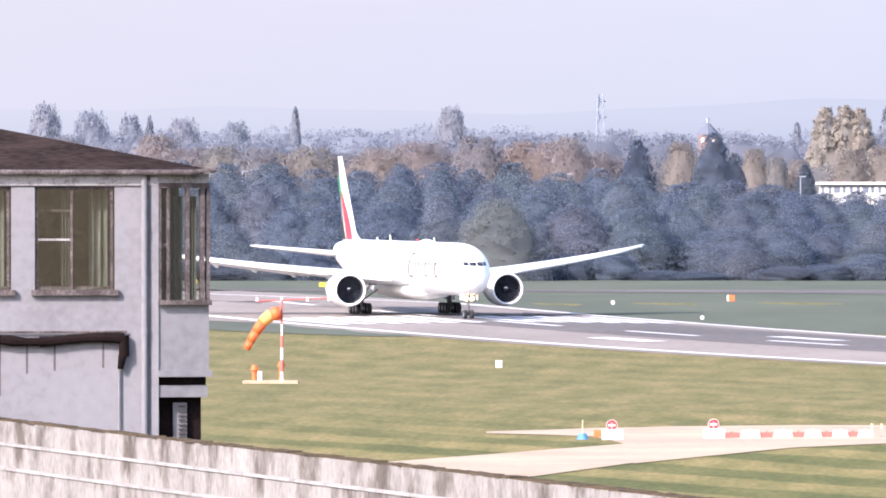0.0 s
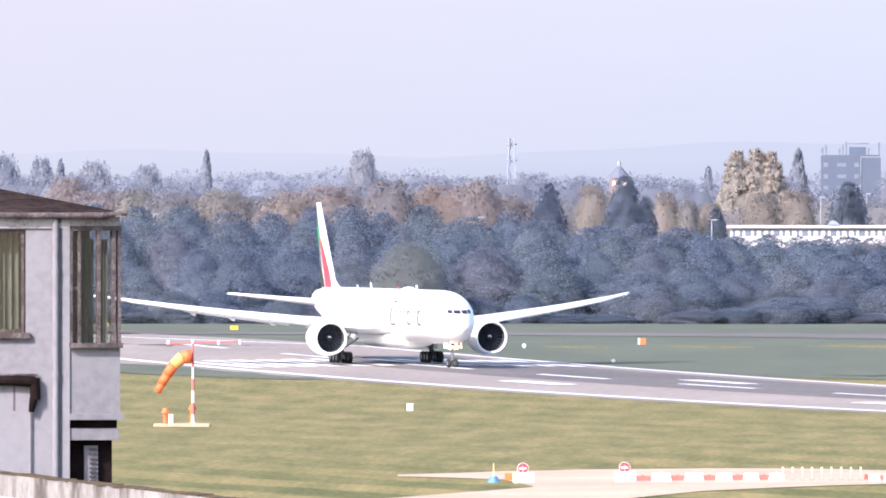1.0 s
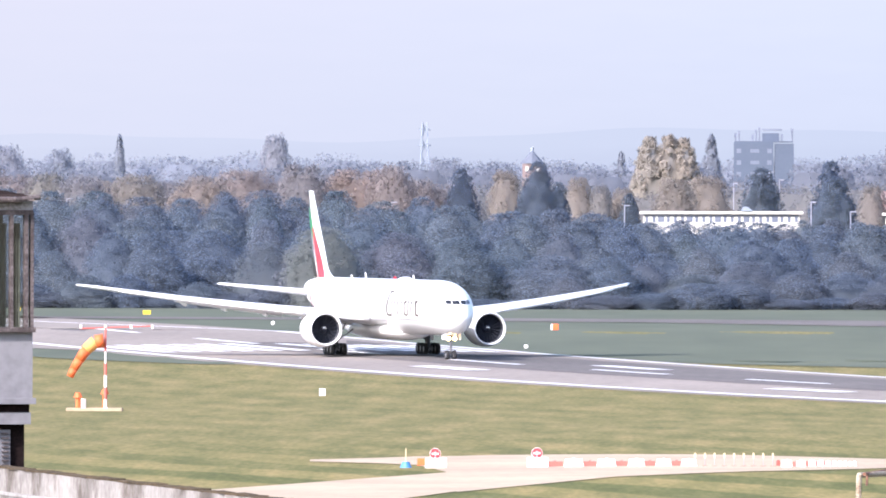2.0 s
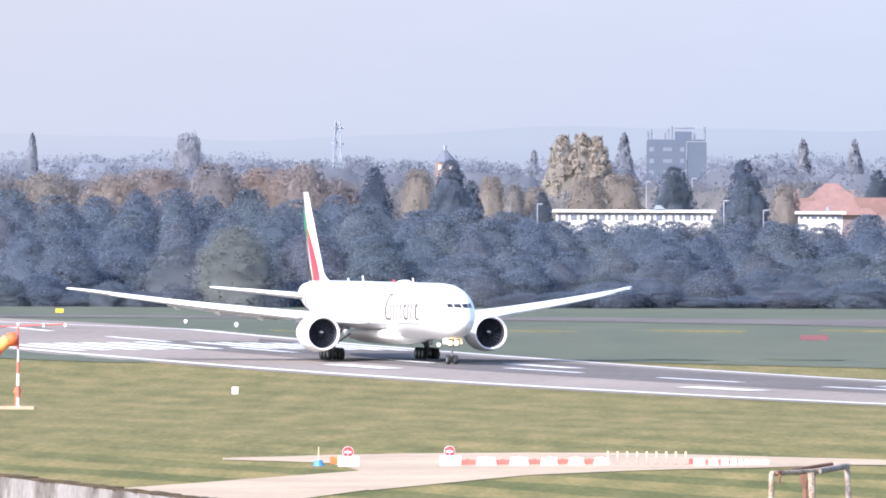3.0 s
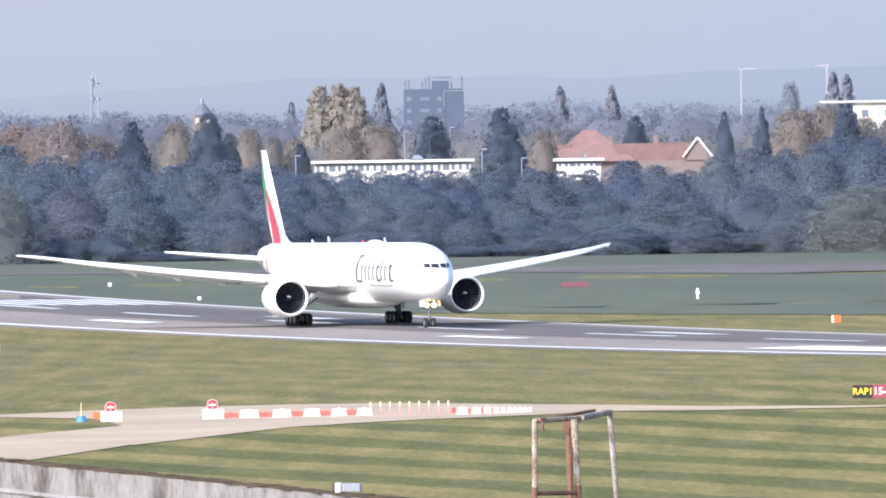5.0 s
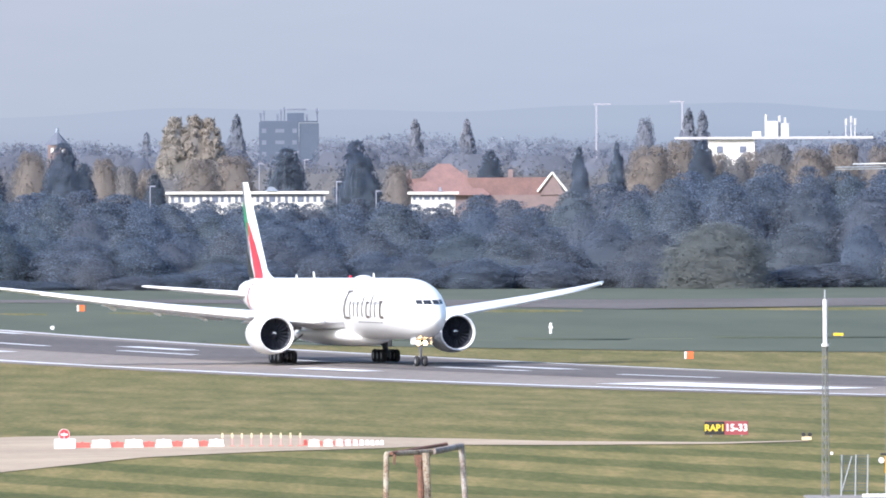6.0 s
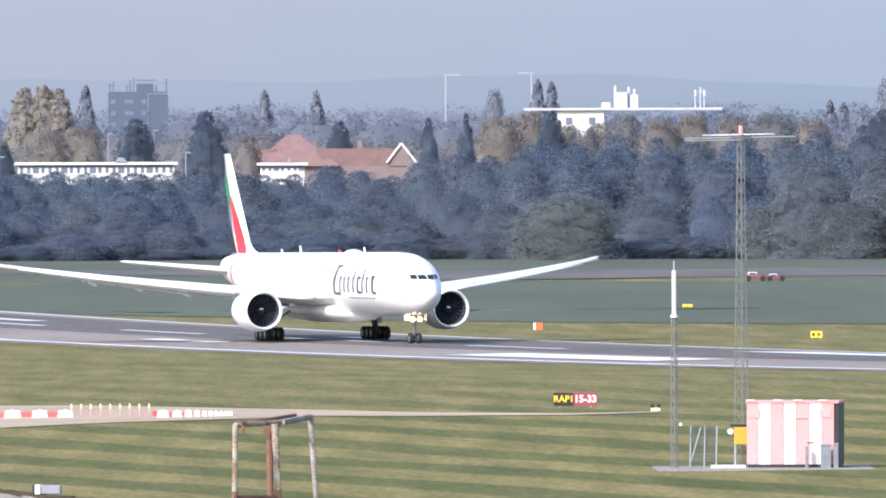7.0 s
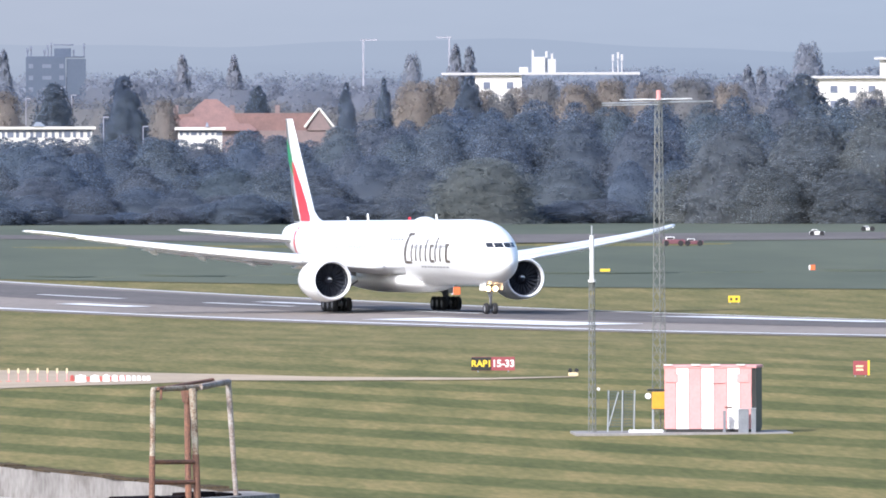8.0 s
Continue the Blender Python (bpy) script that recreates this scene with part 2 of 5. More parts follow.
for w in (-23.2, 23.2):
    mark("edge_line", -1500, 690, w - 0.75, w + 0.75)
for k in range(-12, 12):
    if not 5 <= k <= 6:
        mark("centre_dash", -58 + 60 * k, -28 + 60 * k, -0.6, 0.6)
for s0 in (-28, 112, 420):
    for w in (-11.5, 9.0):
        mark("touchdown_bar", s0, s0 + 25, w - 1.4, w + 1.4)
for s0, s1, w0, w1 in ((230, 290, -17.6, -10.2), (230, 290, 10.2, 17.6)):
    mark("aiming_point_bar", s0, s1, w0, w1)
for k in range(6):
    for d in (-1, 1):
        w = d * (3.4 + 3.2 * k)
        mark("threshold_bar", -150, -112, w - 0.9, w + 0.9)


def land(name, rows, material, lift, label, category):
    """A flat lane given by rows of bearing and the depressions of its far and near edge."""
    out = []
    fine = [tuple(a[i] + (b[i] - a[i]) * k / 8 for i in range(3)) for a, b in zip(rows, rows[1:]) for k in range(8)] + [rows[-1]]
    for u, v0, v1 in fine:
        r = []
        for k in range(25):
            p = ground_at(u, v0 + (v1 - v0) * k / 24)
            p.z += lift
            r.append(p)
        out.append(r)
    return strip(name, out, material, label=label, category=category)


land("pavement", [(-494, 322, 325), (-384, 319, 328), (-304, 316, 331), (-254, 315, 343), (-234, 315, 379), (-164, 313, 372), (46, 311, 351), (176, 311, 345), (276, 312, 341), (476, 317, 336),
     (616, 320, 331), (784, 325, 332), (1070, 328, 331), (1226, 325.5, 327)], CONCRETE, 0.05, "worn pale concrete taxi track across the grass", "track")
land("pavement_branch", [(-236, 343, 378), (-404, 356, 401), (-534, 366, 415), (-644, 374, 429), (-784, 385, 444), (-934, 397, 459), (-1400, 430, 500)], CONCRETE, 0.055, "worn pale concrete track branching off", "track")
land("taxiway", [(-1700, 60, 104), (-1000, 70, 106), (-700, 85, 108), (-500, 98, 108), (-430, 103, 107)], ASPHALT, 0.12, "grey asphalt taxiway beyond the runway", "taxiway")
land("perimeter_road", [(-1700, 68, 71), (-400, 71, 75), (100, 72, 78), (500, 74, 84), (900, 75, 92), (1300, 74, 88), (1900, 72, 84)], RUBBERED, 0.12, "distant asphalt road below the trees", "road")
land("verge", [(-1700, 40, 100), (-1000, 40, 112), (-600, 40, 124), (-150, 40, 138), (200, 40, 148), (600, 40, 158), (1000, 40, 166), (1400, 40, 170), (1900, 40, 174)], HAZED_GRASS, 0.06, "darker grass beyond the runway, haze put into its colour", "grass")

# ---- the airliner: x ahead from the nose, y to its left, z up from the wheels' ground ----
plane = new("airliner")
tagged(plane, "white twin-engine airliner with striped tail rolling along the runway", "airplane")

BODY = [  # aft of the nose, bottom, top, half width
    (0.0, 4.28, 4.36, 0.05), (0.15, 3.95, 4.75, 0.45), (0.5, 3.6, 5.2, 0.74), (1.0, 3.25, 5.6, 1.05), (2.0, 2.85, 6.2, 1.48), (3.0, 2.6, 6.95, 1.84),
    (4.5, 2.42, 7.65, 2.28), (6.5, 2.33, 8.15, 2.66), (9.0, 2.3, 8.43, 2.94), (12.0, 2.3, 8.5, 3.1), (46.0, 2.3, 8.5, 3.1), (49.0, 2.38, 8.5, 3.08),
    (53.0, 2.75, 8.5, 2.97), (58.0, 3.6, 8.5, 2.68), (64.0, 4.8, 8.42, 2.05), (69.0, 5.85, 8.15, 1.2), (70.9, 6.5, 7.8, 0.6), (71.8, 6.8, 7.55, 0.2)]


def body(a):
    """Bottom, top and half width of the hull, sheared nose-high to fit the camera's view."""
    b, t, w = hull_line(a)
    up = 0.45 * max(0.0, 1 - a / 62)
    return b + up, t + up, w


def hull_line(a):
    a = max(0.0, min(71.8, a))
    for i in range(len(BODY) - 1):
        p, q = BODY[i], BODY[i + 1]
        if a <= q[0]:
            h = q[0] - p[0]
            t = (a - p[0]) / h
            out = []
            for k in (1, 2, 3):
                o, r = BODY[max(0, i - 1)], BODY[min(len(BODY) - 1, i + 2)]
                d = (q[k] - p[k]) / h
                m0 = 0.0 if i == 0 else (p[k] - o[k]) / (p[0] - o[0])
                m1 = (r[k] - q[k]) / (r[0] - q[0]) if r[0] > q[0] else d
                m0 = d if i == 0 else (0.0 if m0 * d <= 0 else 2 * m0 * d / (m0 + d))
                m1 = 0.0 if m1 * d <= 0 else 2 * m1 * d / (m1 + d)
                out.append((2 * t**3 - 3 * t**2 + 1) * p[k] + (t**3 - 2 * t**2 + t) * h * m0 + (3 * t**2 - 2 * t**3) * q[k] + (t**3 - t**2) * h * m1)
            return out
    return list(BODY[-1][1:])


def skin(a, z, side=-1, out=0.015):
    """The point of the hull's side at height z."""
    b, t, w = body(a)
    c, hh = (b + t) / 2, (t - b) / 2
    k = max(-1.0, min(1.0, (z - c) / hh))
    y = w * math.sqrt(1 - k * k)
    n = Vector((0, y / w / w, (z - c) / hh / hh)).normalized()
    return Vector((-a, side * y, z)) + Vector((0, side * n.y, n.z)) * out


def nose(y, z, out=0.02):
    """The point of the nose cap seen from ahead at y, z."""
    lo, hi = 0.0, 12.0
    for _ in range(40):
        a = (lo + hi) / 2
        b, t, w = body(a)
        inside = (y / w) ** 2 + ((z - (b + t) / 2) / ((t - b) / 2)) ** 2
        lo, hi = (a, hi) if inside > 1 else (lo, a)
    return Vector((-lo + out, y * 1.004, z + out * 0.6))


def patch(fn, us, vs, thick=0.02):
    """A thin shell over a grid of fn(u, v)."""
    bm = bmesh.new()
    g = [[bm.verts.new(fn(u, v)) for v in vs] for u in us]
    for i in range(len(us) - 1):
        for j in range(len(vs) - 1):
            bm.faces.new((g[i][j], g[i + 1][j], g[i + 1][j + 1], g[i][j + 1]))
    bmesh.ops.recalc_face_normals(bm, faces=bm.faces)
    return bm


def steps(a, b, n):
    return [a + (b - a) * i / n for i in range(n + 1)]


DARK_GLASS = mat("cockpit_glass", (0.03, 0.034, 0.04), (0.02, 0.022, 0.028), scale=2, rough=0.12, spec=0.6)
RUBBER = mat("tyre_rubber", (0.03, 0.03, 0.034), (0.02, 0.02, 0.022), scale=6, rough=0.85)
GEAR = mat("gear_metal", (0.34, 0.34, 0.36), (0.2, 0.2, 0.22), scale=3, rough=0.45, metal=0.3)
GOLD = mat("bronze_lettering", (0.115, 0.095, 0.078), (0.09, 0.075, 0.06), scale=2, rough=0.5)
GREYMARK = mat("grey_marking", (0.22, 0.22, 0.24), (0.17, 0.17, 0.19), scale=2, rough=0.5)
RED = mat("tail_red", (0.66, 0.04, 0.07), (0.56, 0.03, 0.05), scale=0.6, rough=0.35)
GREEN = mat("tail_green", (0.02, 0.27, 0.13), (0.015, 0.22, 0.10), scale=0.6, rough=0.35)
BLACK = mat("tail_black", (0.018, 0.018, 0.022), (0.012, 0.012, 0.015), scale=0.6, rough=0.35)
ALU = mat("bare_aluminium", (0.84, 0.84, 0.85), (0.76, 0.76, 0.77), scale=1.5, rough=0.5, metal=0.35)
WING_GREY = mat("wing_grey_paint", (0.74, 0.75, 0.77), (0.66, 0.67, 0.69), scale=0.5, rough=0.4)
FAN = mat("fan_titanium", (0.05, 0.056, 0.075), (0.032, 0.036, 0.05), scale=3, rough=0.6, metal=0.2)
LAMP = glow("landing_light", (1.0, 0.62, 0.26), 7.0)


def build_plane():
    rings = []
    for a in [0, 0.05, 0.15, 0.3, 0.5, 0.75] + steps(1, 12, 22) + steps(13, 46, 16)[0:] + steps(47, 71.8, 26):
        b, t, w = body(a)
        rings.append([(-a, w * math.cos(q), (b + t) / 2 + (t - b) / 2 * math.sin(q)) for q in steps(0, 2 * math.pi, 48)[:-1]])
    hull = part("fuselage", loft(rings), AIR_WHITE, plane, "glossy white fuselage", True)
    # cockpit panes
    for s in (-1, 1):
        part("cockpit_window", patch(lambda y, z: nose(s * y, z), steps(0.06, 0.8, 4), steps(6.28, 6.72, 3)), DARK_GLASS, hull)
        part("cockpit_window", patch(lambda y, z: nose(s * y, z), steps(0.87, 1.38, 4), steps(6.3, 6.74, 3)), DARK_GLASS, hull)
        # passenger doors
        for a in (7.8, 22.0, 33.5, 47.5, 60.5):
            for (a0, a1, z0, z1) in ((a, a + 0.06, 4.6, 6.6), (a + 1.1, a + 1.16, 4.6, 6.6), (a, a + 1.16, 6.6, 6.66)):
                part("door_seam", patch(lambda q, z: skin(q, z, s, 0.012), steps(a0, a1, 1), steps(z0, z1, 4)), GREYMARK, hull)
    # cabin windows
    for s in (-1, 1):
        me = bpy.data.meshes.new("cabin_window")
        bm = patch(lambda q, z: skin(q, z, s, 0.014), steps(20.0, 20.24, 1), steps(6.1, 6.42, 2))
        bm.to_mesh(me)
        bm.free()
        me.materials.append(GREYMARK)
        for i in range(68):
            a = 10.0 + i * 0.535
            if not any(abs(a + 0.1 - d) < 1.3 for d in (22.5, 34.0)) and a < 45.5:
                shared("cabin_window", me, hull, Matrix.Translation((20.0 - a, 0, (20.0 - a) * 0.45 / 62)))
    # the airline's lettering as plain strokes, and the small line under it
    for s in (-1, 1):
        for a, w, z0, z1 in ((26.2, 0.75, 4.3, 7.25), (24.2, 0.5, 4.5, 6.2), (22.7, 0.5, 4.5, 6.2), (21.2, 0.5, 4.5, 6.2), (19.4, 0.5, 4.5, 6.7), (17.7, 0.6, 4.5, 6.2),
                             (16.1, 0.5, 4.5, 6.9), (14.5, 0.5, 4.5, 6.2), (12.6, 0.6, 4.5, 6.3)):
            part("lettering_stroke", patch(lambda q, z: skin(q + (z - 5.5) * -0.16, z, s, 0.013), steps((a - 19.4) * 0.92 + 16.1, (a - 19.4) * 0.92 + 16.1 + w * 1.0, 1), steps(z0 + 0.42, z1 + 0.3, 6)), GOLD, hull)
        for a0, a1, z in ((24.9, 26.9, 7.1), (24.6, 26.7, 4.45), (16.9, 18.2, 6.05), (16.9, 18.2, 4.6), (12.1, 13.3, 6.15), (12.0, 13.2, 4.6)):
            part("lettering_stroke", patch(lambda q, zz: skin(q, zz, s, 0.016), steps((a0 - 19.4) * 0.92 + 16.1, (a1 - 19.4) * 0.92 + 16.1, 2), steps(z + 0.2, z + 0.46, 1)), GOLD, hull)
        for i in range(9):
            part("small_print", patch(lambda q, z: skin(q, z, s, 0.012), steps(10.2 + i * 0.95, 10.8 + i * 0.95, 1), steps(4.32, 4.46, 1)), GREYMARK, hull)
        for i in range(5):
            part("small_print", patch(lambda q, z: skin(q, z, s, 0.012), steps(24.0 + i * 0.9, 24.6 + i * 0.9, 1), steps(6.8, 7.05, 1)), GREYMARK, hull)
        part("tail_band", patch(lambda z, k: skin(61.6 + (8.2 - z) * -0.45 + 0.09 * (z - 6.5) ** 2 + k, z, s, 0.014), steps(4.7, 8.3, 8), (0, 0.75)), RED, hull, "narrow red tail band")
    part("belly_fairing", loft([[(-a, w * math.cos(q), z + h * math.sin(q)) for q in steps(0, 2 * math.pi, 32)[:-1]] for a, w, z, h in
         ((22.5, 1.4, 2.75, 0.4), (23.5, 2.3, 2.85, 0.85), (25.5, 3.1, 3.0, 1.15), (29, 3.45, 3.05, 1.25), (38, 3.45, 3.05, 1.25), (42, 2.9, 2.95, 0.95), (45, 1.6, 2.75, 0.5))]), AIR_WHITE, plane, "", True)
    bm = bmesh.new()
    bmesh.ops.create_uvsphere(bm, u_segments=20, v_segments=10, radius=1, matrix=Matrix.Translation((-26.2, 0, 8.6)) @ Matrix.Diagonal((2.1, 0.8, 0.45, 1)))
    part("antenna_dome", bm, AIR_WHITE, plane, "", True)
    for a, h in ((22.0, 0.5), (44.0, 0.7), (50.5, 0.4)):
        part("blade_antenna", prism([(-a, 8.4), (-a - 0.6, 8.4), (-a - 0.75, 9.0 - a * 0.0095 + h), (-a - 0.5, 9.0 - a * 0.0095 + h)], 0.09), AIR_WHITE, plane)
    part("beacon", rod((-31, 0, 8.7), (-31, 0, 8.98), 0.14, n=12), RED, plane, "red beacon")

    # wings
    def wing_le(y):
        return 24.2 + (y - 3.1) * 0.755 + (0 if y < 30 else (y - 30) ** 2 * 0.35)

    def wing_te(y):
        return (39.2 + (y - 3.1) * 0.12) if y < 10 else 40.03 + (y - 10) * 0.43 + (0 if y < 30.3 else (y - 30.3) * 0.55)

    def wing_z(y):
        return 4.15 + (y - 3.1) * 0.088 + 0.00122 * (y - 3.1) ** 2

    foil = [(0, 0), (0.015, 0.022), (0.06, 0.045), (0.16, 0.062), (0.35, 0.066), (0.6, 0.048), (0.82, 0.022), (1, 0.002), (0.82, -0.012), (0.6, -0.034), (0.35, -0.055), (0.16, -0.05), (0.06, -0.034), (0.015, -0.017)]

    def wing_ring(y, s, c0=0.0, c1=1.0, dx=0.0, dz=0.0, k=1.0):
        le, te, z = wing_le(y), wing_te(y), wing_z(y)
        c = te - le
        tw = 1.0 if y < 8 else 0.88
        pts = []
        for u, t in foil:
            uu = c0 + (c1 - c0) * u
            pts.append((-(le + uu * c) + dx, s * y, z + t * c * tw * k * (c1 - c0 if c1 - c0 < 0.9 else 1) + 0.018 * c * (1 - uu) * (1 - y / 40) + dz))
        return pts

    for s in (-1, 1):
        ys = steps(2.4, 30, 16) + [30.9, 31.9, 32.75]
        w = part("wing", loft([wing_ring(y, s) for y in ys]), WING_GREY, plane, "swept pale grey wing", True)
        part("leading_edge_slat", loft([wing_ring(y, s, -0.045, 0.07, 0.02, -0.012 * (wing_te(y) - wing_le(y)) - 0.05, 3.2) for y in steps(4.6, 8.2, 3)]), AIR_WHITE, w, "white slat", True)
        part("leading_edge_slat", loft([wing_ring(y, s, -0.06, 0.09, 0.02, -0.014 * (wing_te(y) - wing_le(y)) - 0.04, 2.6) for y in steps(11.2, 29.3, 9)]), AIR_WHITE, w, "white slat", True)
        for y0, y1 in ((3.4, 8.9), (11.2, 22.4)):
            part("flap", loft([wing_ring(y, s, 0.86, 1.06, -0.1, -0.05 * (wing_te(y) - wing_le(y)) * 0.9, 1.2) for y in steps(y0, y1, 4)]), WING_GREY, w, "", True)
        part("aileron", loft([wing_ring(y, s, 0.84, 1.01, -0.03, -0.03, 1.0) for y in steps(22.7, 28.6, 4)]), WING_GREY, w, "", True)
        for y, ln in ((6.8, 4.2), (12.9, 4.6), (17.2, 4.0), (21.4, 3.4)):
            te, z = wing_te(y), wing_z(y)
            bm = bmesh.new()
            bmesh.ops.create_uvsphere(bm, u_segments=14, v_segments=8, radius=1, matrix=Matrix.Translation((-te - 0.2, s * y, z - 0.38)) @ pose(0, 0, 0, 0, 8) @ Matrix.Diagonal((ln * 0.5, 0.17, 0.26, 1)))
            part("flap_fairing", bm, WING_GREY, w, "", True)
        part("wingtip_light", rod((-wing_le(31.6), s * 31.6, wing_z(31.6)), (-wing_le(31.6) + 0.15, s * 31.6, wing_z(31.6)), 0.09), AIR_WHITE, w)

        # engine
        e = part("engine_nacelle", spun([(-25.9, 1.6), (-25.3, 1.63), (-24.98, 1.68), (-24.85, 1.77), (-24.92, 1.85), (-25.2, 1.93), (-26.0, 2.03), (-27.2, 2.08), (-28.6, 2.02), (-29.8, 1.84), (-30.9, 1.62), (-30.9, 1.55), (-29.6, 1.6)]), AIR_WHITE, plane, "white engine cowling", True)
        e.location = (0, s * 9.61, 3.12)
        part("intake_lip", spun([(-25.25, 1.64), (-24.95, 1.685), (-24.83, 1.775), (-24.9, 1.865), (-25.16, 1.935), (-25.18, 1.925)]), ALU, e, "polished metal intake lip", True)
        part("intake_duct", spun([(-25.25, 1.632), (-25.8, 1.60), (-26.6, 1.61), (-26.62, 0.2)]), FAN, e, "dark intake duct", True)
        hub = part("spinner", spun([(-25.75, 0.02), (-25.9, 0.2), (-26.2, 0.36), (-26.6, 0.5), (-26.65, 0.5)]), FAN, e, "dark spinner with a white mark", True)
        part("spinner_mark", patch(lambda r, q: (-25.78 - r * 0.42, r * math.cos(q), r * math.sin(q)), (0.06, 0.14, 0.24), steps(0.3, 2.6, 8)), AIR_WHITE, hub)
        me = bpy.data.meshes.new("fan_blade")
        bm = loft([[(-26.28 - dx + k * 0.3 * math.cos(0.4 + 0.5 * r / 1.6), k * 0.16 * r / 1.0 + 0.03 * q, r) for k, q in ((-0.5, 0), (0, 1), (0.5, 0), (0, -1))] for r, dx in ((0.4, 0), (0.8, 0.03), (1.2, 0.02), (1.58, 0.0))])
        bm.to_mesh(me)
        bm.free()
        me.materials.append(FAN)
        for i in range(22):
            shared("fan_blade", me, e, pose(0, 0, 0, 360 / 22 * i))
        part("core_nozzle", spun([(-30.0, 1.25), (-31.2, 1.05), (-32.4, 0.78), (-32.4, 0.6), (-33.4, 0.12)]), ALU, e, "metal exhaust cone", True)
        part("pylon", loft([[(x, s * 9.61 + dy, z) for dy, z in ((-wd, z0), (wd, z0), (wd, z1), (-wd, z1))] for x, wd, z0, z1 in ((-26.3, 0.08, 5.1, 5.18), (-27.5, 0.28, 5.0, 5.35), (-29.2, 0.34, 4.6, 5.5), (-31.5, 0.34, 4.1, 5.4), (-35.5, 0.2, 4.3, 5.0))]), AIR_WHITE, plane)

        # main gear
        g = part("main_gear_leg", rod((-37.1, s * 5.49, 0.8), (-36.9, s * 5.2, 4.2), 0.3, n=14), GEAR, plane, "metal main landing-gear leg", True)
        part("bogie_beam", rod((-38.65, s * 5.49, 0.68), (-35.55, s * 5.49, 0.68), 0.17, n=12), GEAR, g, "", True)
        part("side_brace", rod((-37.1, s * 5.45, 1.5), (-36.9, s * 3.0, 3.2), 0.09), GEAR, g)
        part("drag_brace", rod((-37.1, s * 5.45, 1.3), (-34.6, s * 4.9, 3.6), 0.09), GEAR, g)
        part("gear_door", block((1.6, 0.07, 2.0), (-37.2, s * 5.95, 2.6), 0.03), AIR_WHITE, g, "white gear door")
        for a in (35.65, 37.1, 38.55):
            for d in (-0.7, 0.7):
                wheel(g, a, s * 5.49 + d, 0.665, 0.665, 0.5)

        # tailplane
        part("tailplane", loft([[(-(le + u * c), s * y, z + t * c * 0.85) for u, t in foil] for y, le, c, z in ((1.0, 61.5, 8.2, 6.6), (3, 63.3, 6.9, 6.8), (7, 66.9, 4.7, 7.22), (10.2, 69.8, 2.95, 7.56), (10.75, 70.6, 2.2, 7.62))]), AIR_WHITE, plane, "", True)

    # fin and its colours
    foil_v = [(0, 0), (0.02, 0.025), (0.1, 0.045), (0.3, 0.055), (0.6, 0.04), (1, 0.004)]

    def fin_le(z):
        return 61.5 + (z - 8.4) * 0.78 - (0 if z > 9.4 else (9.4 - z) ** 2 * 2.2)

    def fin_te(z):
        return 69.0 + (z - 8.4) * 0.26

    def fin_at(u, z, s=0, out=0.0):
        le, te = fin_le(z), fin_te(z)
        c = te - le
        t = 0.0
        for (u0, t0), (u1, t1) in zip(foil_v, foil_v[1:]):
            if u0 <= u <= u1:
                t = t0 + (t1 - t0) * (u - u0) / (u1 - u0)
        return Vector((-(le + u * c), s * (t * c * 0.8 + out), z))

    zs = [8.0, 8.4, 8.8, 9.4] + steps(10.2, 18.2, 8) + [18.45]
    fin = part("tail_fin", loft([[fin_at(u, z, 1) for u, t in foil_v] + [fin_at(u, z, -1) for u, t in foil_v[-2:0:-1]] for z in zs]), AIR_WHITE, plane, "white tail fin with flag stripes", True)

    def stripe(name, rows, material, s):
        """A colour stripe along the fin: rows of height, fore and aft place (aft of the nose)."""
        def f(z, k):
            for (z0, p0, q0), (z1, p1, q1) in zip(rows, rows[1:]):
                if z0 <= z <= z1:
                    t = (z - z0) / (z1 - z0)
                    t = t * t * (3 - 2 * t) * 0.3 + t * 0.7
                    p, q = p0 + (p1 - p0) * t, q0 + (q1 - q0) * t
            le, te = fin_le(z), fin_te(z)
            a = min(te - 0.01, max(le + 0.05, p + (q - p) * k))
            return fin_at((a - le) / (te - le), z, s, 0.05)
        part(name, patch(f, steps(rows[0][0], rows[-1][0], 14), (0, 0.25, 0.5, 0.75, 1)), material, fin, name.replace("_", " "))

    for s in (-1, 1):
        stripe("red_stripe", [(8.45, 62.2, 65.6), (10.0, 63.6, 66.6), (11.8, 65.4, 67.8), (13.0, 66.9, 68.6), (14.2, 68.5, 69.1)], RED, s)
        stripe("green_stripe", [(12.9, 67.9, 68.7), (13.8, 68.4, 69.9), (14.8, 69.2, 71.0), (15.8, 70.2, 72.0), (16.8, 71.4, 72.4)], GREEN, s)
        stripe("black_stripe", [(8.45, 66.2, 68.4), (9.4, 67.2, 69.6), (10.4, 68.4, 70.2), (11.4, 69.6, 70.5), (11.9, 70.2, 70.6)], BLACK, s)

    # nose gear with its lights
    g = part("nose_gear_leg", rod((-5.89, 0, 0.5), (-5.7, 0, 3.4), 0.14, n=12), GEAR, plane, "metal nose landing-gear leg", True)
    part("drag_brace", rod((-5.85, 0, 1.3), (-7.9, 0, 3.2), 0.07), GEAR, g)
    for d in (-0.42, 0.42):
        wheel(g, 5.89, d, 0.54, 0.54, 0.38)
        part("gear_door", block((2.0, 0.05, 0.9), (-5.6, d * 2.0, 2.7), 0.02), AIR_WHITE, g, "white gear door")
    for y, z in ((-0.36, 2.4), (0.36, 2.4)):
        part("lamp_housing", rod((-5.72, y, z), (-5.46, y, z), 0.2, n=16, r2=0.26), GEAR, g)
        part("landing_light", rod((-5.46, y, z), (-5.43, y, z), 0.25, n=16), LAMP, g, "lit landing light")


